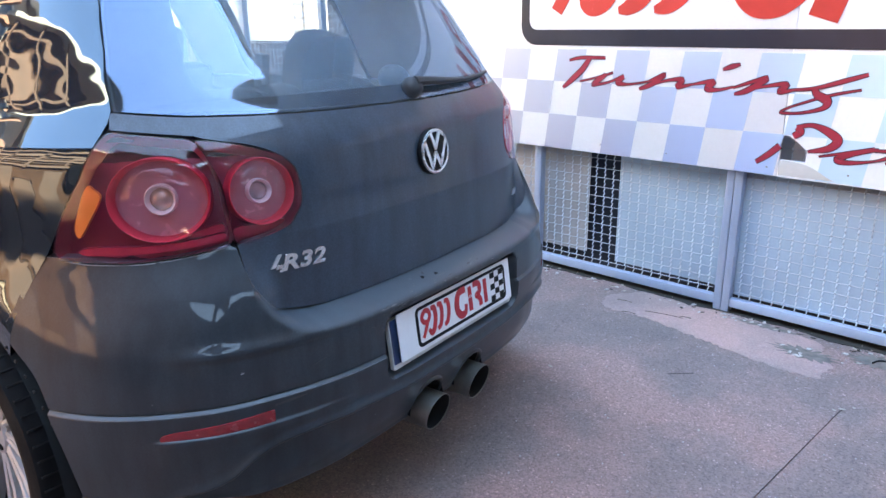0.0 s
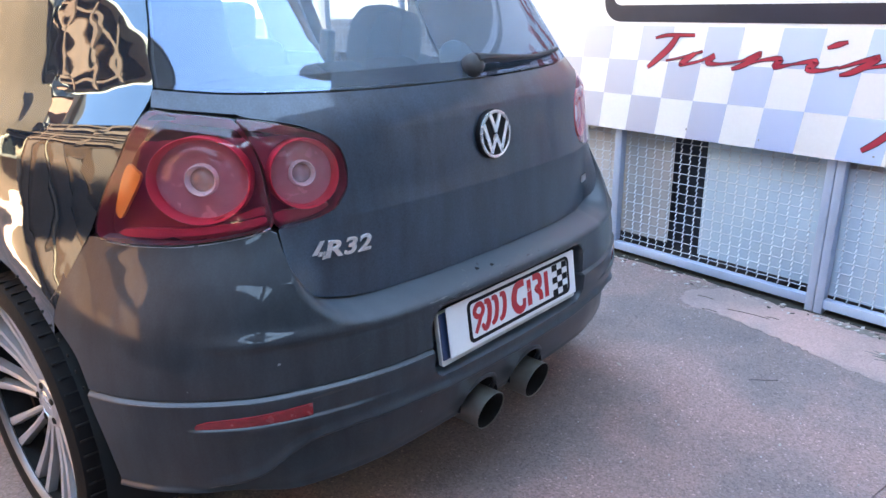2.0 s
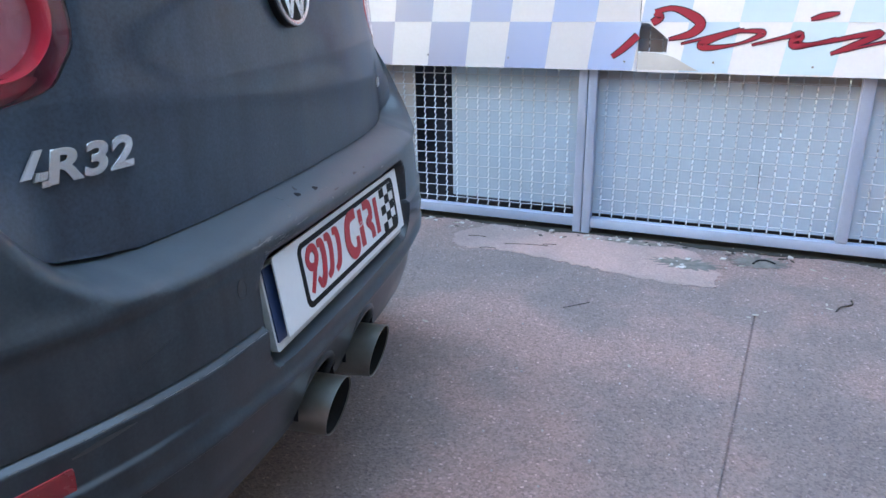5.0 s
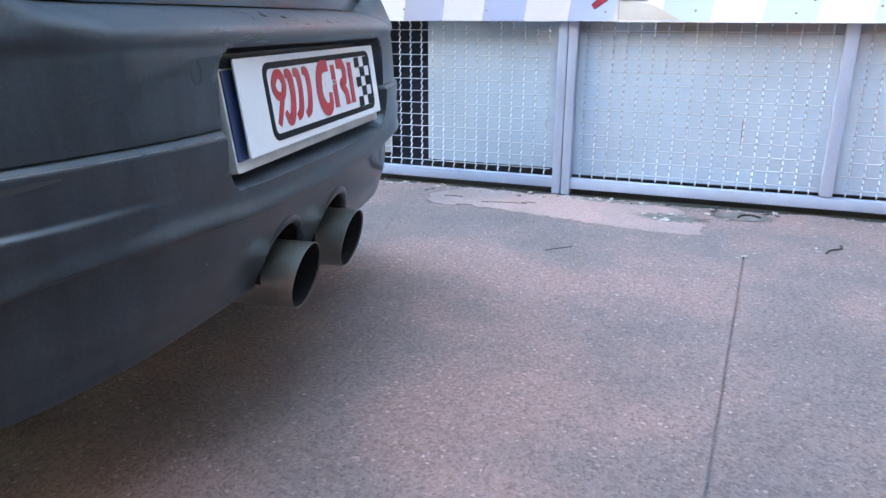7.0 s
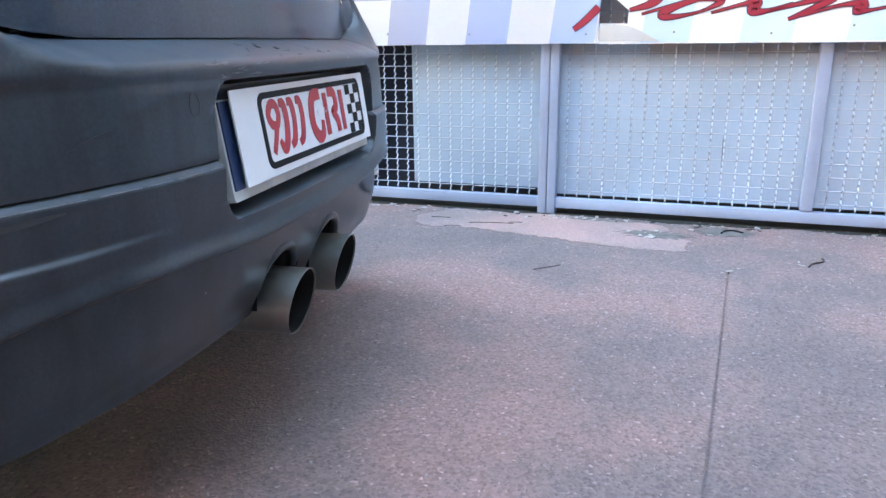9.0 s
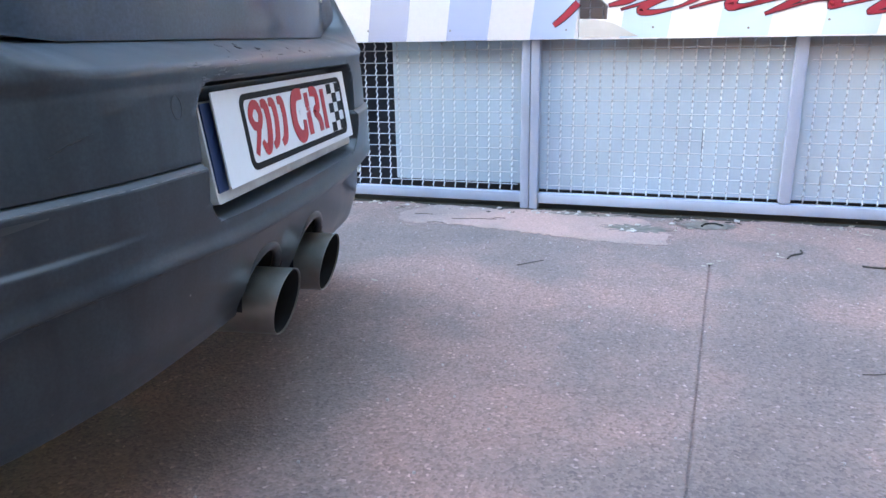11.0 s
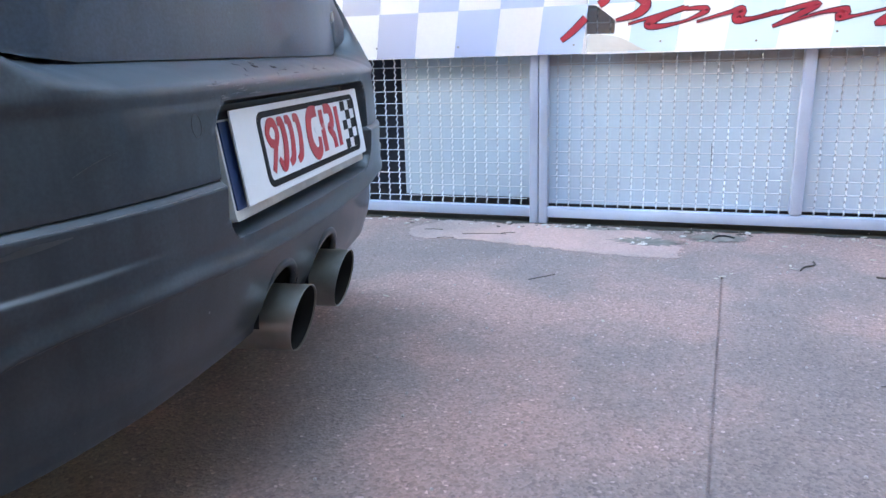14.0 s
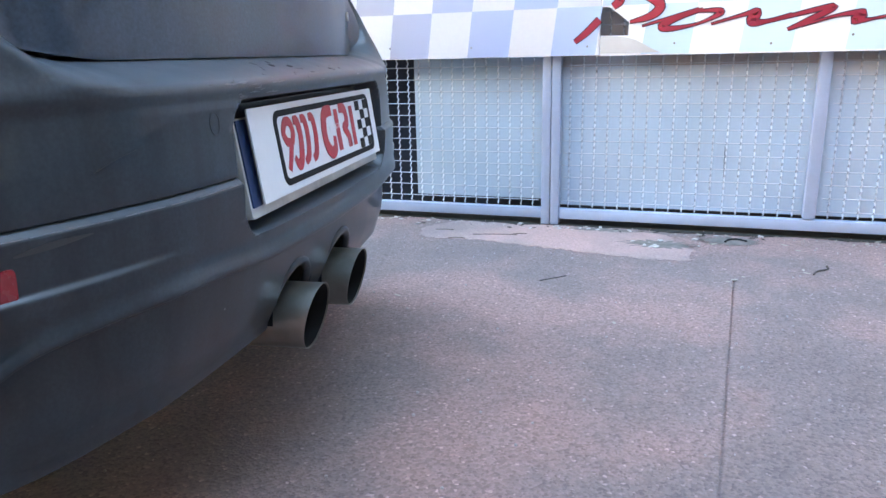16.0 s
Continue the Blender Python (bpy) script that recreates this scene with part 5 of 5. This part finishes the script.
# badges
def make_badges():
    n = outward(0, .902, "gate")
    m = Matrix.Translation(off(0, .902, 0, "gate")) @ n.to_track_quat("Z", "Y").to_matrix().to_4x4()
    disc = part("round_emblem", lathe([(.0555, -.004), (.0555, .007), (.053, .010), (.049, .010)], m, 56), BLACK, gate, "round black and silver emblem")
    part("emblem_ring", lathe([(.0535, .008), (.0535, .0125), (.051, .014), (.0465, .0125), (.0465, .008)], m, 56, closed=True), SATIN, disc)
    to = lambda a, b, h: m @ Vector((a, b, .009 + h))
    for i, line in enumerate(([(-.018, .045), (0, .008), (.018, .045)], [(-.040, .022), (-.017, -.038), (0, -.004), (.017, -.038), (.040, .022)])):
        bm = bmesh.new()
        for p, q in zip(line, line[1:]):
            d = Vector((q[0] - p[0], q[1] - p[1])).normalized() * .003
            w = Vector((-d.y, d.x)).normalized() * .0048
            slab(bm, [(p[0] - d.x + w.x, p[1] - d.y + w.y), (p[0] - d.x - w.x, p[1] - d.y - w.y), (q[0] + d.x - w.x, q[1] + d.y - w.y), (q[0] + d.x + w.x, q[1] + d.y + w.y)], to, .004 + .0002 * i)
        part("emblem_bar", bm, SATIN, disc, flat=True)
    # model lettering
    text = bpy.data.curves.new("model_text", "FONT")
    text.body, text.size, text.extrude, text.shear, text.offset, text.bevel_depth, text.space_character = "R32", .0445, .0016, .22, .0013, .0004, 1.08
    holder = new("model_text", text)
    bpy.context.view_layer.update()
    me = bpy.data.meshes.new_from_object(holder.evaluated_get(bpy.context.evaluated_depsgraph_get()))
    bpy.data.objects.remove(holder)
    bm = bmesh.new()
    bm.from_mesh(me)
    bpy.data.meshes.remove(me)
    x0, x1 = min(v.co.x for v in bm.verts), max(v.co.x for v in bm.verts)
    for v in bm.verts:
        v.co = off(-.4625 + (v.co.x - x0) / (x1 - x0) * .097, .7265 + v.co.y, .003 + v.co.z, "gate")
    part("model_badge", bm, SATIN, gate, "silver model lettering", flat=True)
    bm = bmesh.new()
    on_gate = lambda a, b, h: off(a, b, .0015 + h, "gate")
    for quad in ([(-.489, .735), (-.478, .735), (-.460, .760), (-.468, .760)], [(-.476, .731), (-.462, .731), (-.459, .739), (-.472, .739)], [(-.470, .724), (-.461, .724), (-.458, .730), (-.468, .730)]):
        slab(bm, quad, on_gate, .003)
    part("drive_badge", bm, SATIN, gate, flat=True)
    part("small_badge", slab(bmesh.new(), [(.435, .702), (.470, .702), (.473, .719), (.438, .719)], on_gate, .003), SATIN, gate, "small silver plain badge", flat=True)


make_badges()


# exhaust
def soot_pipe(x):
    """The inside of a tip, from just behind its slanted mouth."""
    bm = bmesh.new()
    rings = [[bm.verts.new((x - .004 + r * math.cos(a), y if y is not None else .0085 - .011 * math.sin(a), .267 + r * math.sin(a))) for a in spread(0, 2 * math.pi, 41)[:-1]] for r, y in ((.0470, None), (.0468, .05), (.0466, .18), (.01, .185))]
    for a, b in zip(rings, rings[1:]):
        for i in range(40):
            bm.faces.new((a[i], a[(i + 1) % 40], b[(i + 1) % 40], b[i]))
    bm.faces.new(rings[-1])
    return bm


def make_tip(x):
    bm = bmesh.new()
    rings = []
    for r, y in ((.049, .26), (.049, .10), (.049, None), (.0477, None), (.0472, .024), (.0472, .05), (.0472, .20)):
        ring = []
        for i in range(40):
            a = 2 * math.pi * i / 40
            dz = math.sin(a)
            yy = y if y is not None else .006 - .011 * dz 
            ring.append(bm.verts.new((x - .004 + r * math.cos(a), yy, .267 + r * dz)))
        rings.append(ring)
    for a, b in zip(rings, rings[1:]):
        for i in range(40):
            bm.faces.new((a[i], a[(i + 1) % 40], b[(i + 1) % 40], b[i]))
    bm.faces.new(rings[-1])
    t = part("exhaust_tip", bm, STEEL, car, "dull sooty steel exhaust tip")
    part("soot_lining", soot_pipe(x), SOOT, t, "black sooty bore")
    # near-black half tube added so no light shows through the opening
    closure = bmesh.new()
    sheet(closure, [radians(a) for a in range(-4, 185, 8)], [0, .3, .8, 1], lambda a, b: Vector((x + (.0695 if b else .03) * math.cos(a), .25 - .205 * b, .273 + (.0695 if b else .03) * math.sin(a))))
    part("exhaust_duct", closure, DARK, bumper, "dark opening round the exhaust tip")
    collar = [off(x + .0715 * math.cos(a), .273 + .0715 * math.sin(a), -.008, "bumper") for a in spread(radians(-2), radians(182), 29)]
    part("tip_collar", tube(bmesh.new(), collar, .0075, 10), BUMPER_PAINT, bumper, "moulded bumper edge round the tip")


for x in (-.095, .095):
    make_tip(x)
part("silencer", boxed((-.42, .24, .20), (.42, .44, .36), .05), STEEL, car, "dull steel silencer box")


# wheels
def make_wheel():
    face = lambda: pose(0, 0, 0, 0, -90, 0)
    hub = part("wheel", lathe([(.248, -.09), (.248, .03), (.225, .03), (.22, -.02), (.05, -.02)], face(), 48), DARK, car, "silver many-spoke alloy wheel with a low tyre")
    part("tyre", lathe([(.255, -.10), (.264, -.108), (.287, -.112), (.308, -.104), (.3165, -.085), (.318, -.06), (.318, .06), (.3165, .085), (.308, .104), (.287, .112), (.271, .110), (.262, .104), (.255, .095)], face(), 96, closed=True), RUBBER, hub, "black low-profile tyre")
    bm = bmesh.new()
    for k in range(60):
        a = 2 * math.pi * k / 60
        box(bm, (-.002, -.002, -.0265), (.002, .0018, .0265), 0, pose(0, 0, 0, math.degrees(a)) @ pose(.073, .3165, 0, 0, -90, 0))
        box(bm, (-.002, -.002, -.0265), (.002, .0018, .0265), 0, pose(0, 0, 0, math.degrees(a) + 3) @ pose(-.073, .3165, 0, 0, -90, 0))
    tagged(part("tread", bm, DARK, hub, flat=True), kind="stuff")
    part("rim", lathe([(.256, .096), (.2605, .101), (.258, .104), (.253, .100), (.250, .091), (.254, .087)], face(), 72, closed=True), RIM, hub, "dull silver rim lip")
    spoke = bmesh.new()
    m = face()
    for r0, r1 in ((.04, .255),):
        pts = [(r0, .052, .010), (.09, .058, .0085), (.15, .066, .009), (.20, .077, .010), (r1, .090, .013)]
        rows = []
        for r, h, w in pts:
            rows.append([spoke.verts.new(m @ Vector((r, k * w, h + dh))) for k, dh in ((-1, -.022), (-.8, -.002), (0, .001), (.8, -.002), (1, -.022))])
        for a, b in zip(rows, rows[1:]):
            for i in range(4):
                spoke.faces.new((a[i], a[i + 1], b[i + 1], b[i]))
    first = part("spoke", spoke, ALLOY, hub)
    for k in range(1, 20):
        c = first.copy()
        scene.collection.objects.link(c)
        c.matrix_local = pose(0, 0, 0, 36 * (k // 2) + (13 if k % 2 else 0))
    part("wheel_centre", lathe([(.062, .03), (.062, .050), (.055, .058), (.036, .060), (.033, .052)], face(), 40), ALLOY, hub)
    part("centre_cap", lathe([(.031, .05), (.031, .058), (.026, .061), (.01, .062)], face(), 32), SATIN, hub, "grey centre cap")
    for k in range(5):
        a = radians(72 * k + 20)
        part("wheel_bolt", lathe([(.009, .05), (.009, .061), (.006, .063)], face() @ pose(.045 * math.cos(a), .045 * math.sin(a), 0), 6), DARK, hub)
    part("brake_disc", lathe([(.155, -.01), (.155, .008), (.07, .008), (.07, .02)], face(), 48), STEEL, hub)
    return hub


def copy_part(ob, m):
    """A copy of a part and its pieces under the same thing."""
    c = ob.copy()
    scene.collection.objects.link(c)
    c.matrix_local = m
    for k in ob.children:
        d = k.copy()
        scene.collection.objects.link(d)
        d.parent = c
    return c


wheel = make_wheel()
wheel.matrix_local = pose(-.752, HUB_Y, .318, 11)
copy_part(wheel, pose(-.752, HUB_Y + WHEELBASE, .318, 30))
copy_part(wheel, pose(.752, HUB_Y, .318, 0, 0, 180))
copy_part(wheel, pose(.752, HUB_Y + WHEELBASE, .318, 0, 0, 180))


# ---- small things on the ground and marks on the car ----
def litter(name, label, category, points, radius, material=TWIG, group="twigs on the yard"):
    bm = tube(bmesh.new(), curve([(*p, radius * 1.02) for p in points], 5), radius, 5)
    return tagged(part(name, bm, material), label, category, group)


litter("twig", "thin dark dry twig on the concrete", "twig", [(.93, -.252), (.955, -.285), (.985, -.325)], .0013)
litter("twig", "thin dark dry twig on the concrete", "twig", [(1.025, -1.195), (1.012, -1.25), (1.022, -1.325)], .0028)
litter("twig", "thin dark dry twig on the concrete", "twig", [(.332, -.952), (.336, -.985), (.352, -1.022)], .0012)
litter("twig", "short bent dark twig on the concrete", "twig", [(1.075, -1.015), (1.11, -1.035), (1.135, -1.07), (1.165, -1.075)], .0026)
litter("wire_scrap", "bent black wire scrap near the fence", "wire", [(1.415, -.835), (1.445, -.85), (1.455, -.88), (1.43, -.905)], .004, BLACK)


def leaf(at, turn, size, material):
    bm = bmesh.new()
    line = curve([(-.5, 0), (-.2, .22), (.2, .2), (.5, .02), (.2, -.2), (-.2, -.18)], 2, True)
    m = FENCE @ Matrix.Translation(at) @ pose(0, 0, 0, 6, -5, turn)
    slab(bm, line, lambda a, b, h: m @ Vector((a * size, b * size, h + .002 + .12 * size * a * a)), .0008)
    return tagged(part("dry_leaf", bm, material), "small pale dry leaf at the fence foot", "leaf", "litter along the fence foot")


rng = random.Random(11)
for k in range(90):
    s = rng.uniform(-1.1, 1.5)
    leaf((s, -rng.uniform(.015, .085) - (.12 * rng.random() if rng.random() < .25 else 0), .0), rng.uniform(0, 360), rng.uniform(.008, .030), LEAF if rng.random() < .6 else MOSS_AND_SHADOW)
for a, b in ((1.0, -.79), (1.03, -.82), (.98, -.77), (1.09, -1.0), (1.12, -1.0), (1.2, -1.25), (.75, .12), (.62, -.45)):
    leaf(FENCE.inverted() @ Vector((a, b, 0)), rng.uniform(0, 360), rng.uniform(.010, .022), LEAF)


def crumb(s, y, size, rng):
    """A broken lump of pale mortar."""
    bm = bmesh.new()
    bmesh.ops.create_icosphere(bm, subdivisions=1, radius=size, matrix=FENCE @ pose(s, y, size * .22, rng.uniform(-10, 10), rng.uniform(-10, 10), rng.uniform(0, 360)) @ Matrix.Diagonal((1.3, .8, .38, 1)))
    for v in bm.verts:
        v.co += Vector((rng.uniform(-1, 1), rng.uniform(-1, 1), rng.uniform(-.3, .3))) * size * .25
    tagged(part("mortar_crumb", bm, CRUMB, flat=True), "small pale lump of broken mortar", "rubble", "litter along the fence foot")


rng = random.Random(31)
for k in range(46):
    s0, wide, y0 = ((.02, .10, -.05), (.40, .07, -.20), (.10, .45, -.05), (-.75, .2, -.06))[k % 4]
    crumb(rng.gauss(s0, wide), -abs(rng.gauss(-y0, .035)) - .012, rng.uniform(.004, .012), rng)
for p, turn, long in (((1.438, .02), 12, .16), ((1.50, .17), -5, .07), ((1.46, -.12), 20, .05), ((1.38, .10), 8, .06)):
    d = Vector((math.sin(radians(turn)) * .3, -1)).normalized() * long
    litter("twig", "thin dark dry twig on the mortar", "twig", [(p[0], p[1]), (p[0] + d.x * .5 + .006, p[1] + d.y * .5), (p[0] + d.x, p[1] + d.y)], .0020)


def make_stain():
    """Thin grey-green growth on the mortar beside the joint."""
    rng = random.Random(14)
    for at, wide, deep in (((.40, .215), .10, .05), ((.62, .12), .09, .05), ((.20, .06), .12, .02)):
        line = []
        for k in range(60):
            a, r = 2 * math.pi * k / 60, 1 + .28 * math.sin(k * 1.7) + rng.uniform(-.22, .22)
            line.append((at[0] + wide * r * math.cos(a), at[1] + deep * r * math.sin(a)))
        ob = part("moss_stain", slab(bmesh.new(), line, lambda a, b, h: Vector((a, -b, .0021 + h)), .0004), STAIN)
        ob.matrix_world = FENCE
        tagged(ob, "thin grey-green growth on the concrete", "stain", kind="structure")


make_stain()


def make_dirt():
    """Dirt and moss gathered under the bottom rail, darkened to carry the gap's shadow."""
    rng = random.Random(6)
    bm = bmesh.new()
    line = [(s, -.006 + .010 * math.sin(s * 9) + .007 * math.sin(s * 23 + 1) + rng.uniform(-.003, .003)) for s in spread(-1.5, 2.2, 260)]
    back = [(s, .10) for s in spread(2.2, -1.5, 40)]
    slab(bm, line + back, lambda a, b, h: Vector((a, b - .02, h)), .0025)
    ob = part("dirt_strip", bm, MOSS_AND_SHADOW)
    ob.matrix_world = FENCE
    tagged(ob, "dark moss and dirt under the fence rail", "dirt", kind="structure")


make_dirt()


def make_pebbles():
    """Loose grit on the yard, too small to count."""
    rng = random.Random(8)
    bm = bmesh.new()
    for k in range(420):
        x, y, r = rng.uniform(-.4, 1.55), rng.uniform(-1.6, .9), rng.uniform(.0012, .0035)
        if rng.random() < .35:
            p = FENCE @ Vector((rng.uniform(-.9, 1.4), -abs(rng.gauss(.05, .07)), 0))
            x, y = p.x, p.y
        bmesh.ops.create_icosphere(bm, subdivisions=1, radius=r, matrix=Matrix.Translation((x, y, r * .5)))
    tagged(part("grit", bm, GRIT), "loose pale grit scattered on the concrete", "grit", kind="stuff")


make_pebbles()


# marks on the bumper
def mark(name, stroke, material, label, d=.0003, thick=.0003, which="bumper"):
    part(name, ribbon(bmesh.new(), stroke, lambda a, b, h: off(a, b, d + h, which), thick), material, bumper, label)


# towing-eye cover: a round seam
ring = [(-.322 + .008 * math.cos(radians(a)), .566 + .012 * math.sin(radians(a)), .0008) for a in range(0, 361, 20)]
mark("towing_cover", ring, DUSTY, "round seam of the towing cover")
rng = random.Random(21)
for k in range(44):
    near = k < 26
    u, z = (rng.gauss(-.245, .035), rng.uniform(.590, .607)) if near else (rng.uniform(-.22, .16), rng.uniform(.600, .626))
    w = rng.uniform(.005, .024)
    dark = rng.random() < .35
    mark("scuff", [(u, z, .0003), (u + w * .5, z + rng.uniform(0, .001), rng.uniform(.0006, .0022)), (u + w, z + rng.uniform(-.001, .003), .0003)], DUSTY if dark else DULL_SCUFF, "dark scratch on the bumper ledge" if dark else "dull scratch on the bumper ledge")
mark("scuff", [(-.116, .6215, .001), (-.111, .6225, .0035), (-.105, .622, .001)], BLACK, "dark chip on the bumper ledge")
mark("scuff", [(-.072, .6195, .001), (-.066, .6205, .0030), (-.060, .620, .001)], BLACK, "dark chip on the bumper ledge")
mark("scuff", [(-.478, .538, .0003), (-.456, .547, .0007), (-.434, .553, .0003)], DUSTY, "dark thin scratch")
mark("scuff", [(-.530, .414, .001), (-.524, .420, .003), (-.512, .422, .001)], BLACK, "dark rubbed mark", .011)
mark("scuff", [(-.545, .484, .002), (-.520, .487, .006), (-.490, .489, .001)], DUSTY, "dark rubbed mark", .0075)
mark("scuff", [(-.593, .560, .0015), (-.590, .5615, .004), (-.587, .562, .001)], PALE_MARK, "pale stone chip")
mark("scuff", [(-.740, .488, .002), (-.737, .483, .004), (-.735, .479, .001)], PALE_MARK, "pale stone chip", .0052)
# pale strokes along the crease: wear, with its highlight put into the colour
u = -.785
while u < -.30:
    w = rng.uniform(.02, .07)
    mark("scuff", [(u, .4964, .0004), (u + w * .5, .4967, rng.uniform(.0006, .0013)), (u + w, .4964, .0004)], PALE_MARK, "worn edge of the bumper crease", .0057)
    u += w + rng.uniform(.0, .02)

# pale dust line in the joint under the lamps
for low, high in ((-.758, -.655), (-.650, -.552)):
    line = [(u, table(LAMP_LOW, -u) - .0035, .0006 + .0012 * abs(math.sin(u * 41))) for u in spread(low, high, 9)]
    mark("dust_line", line, PALE_MARK, "pale dust along the lamp joint", .0006)
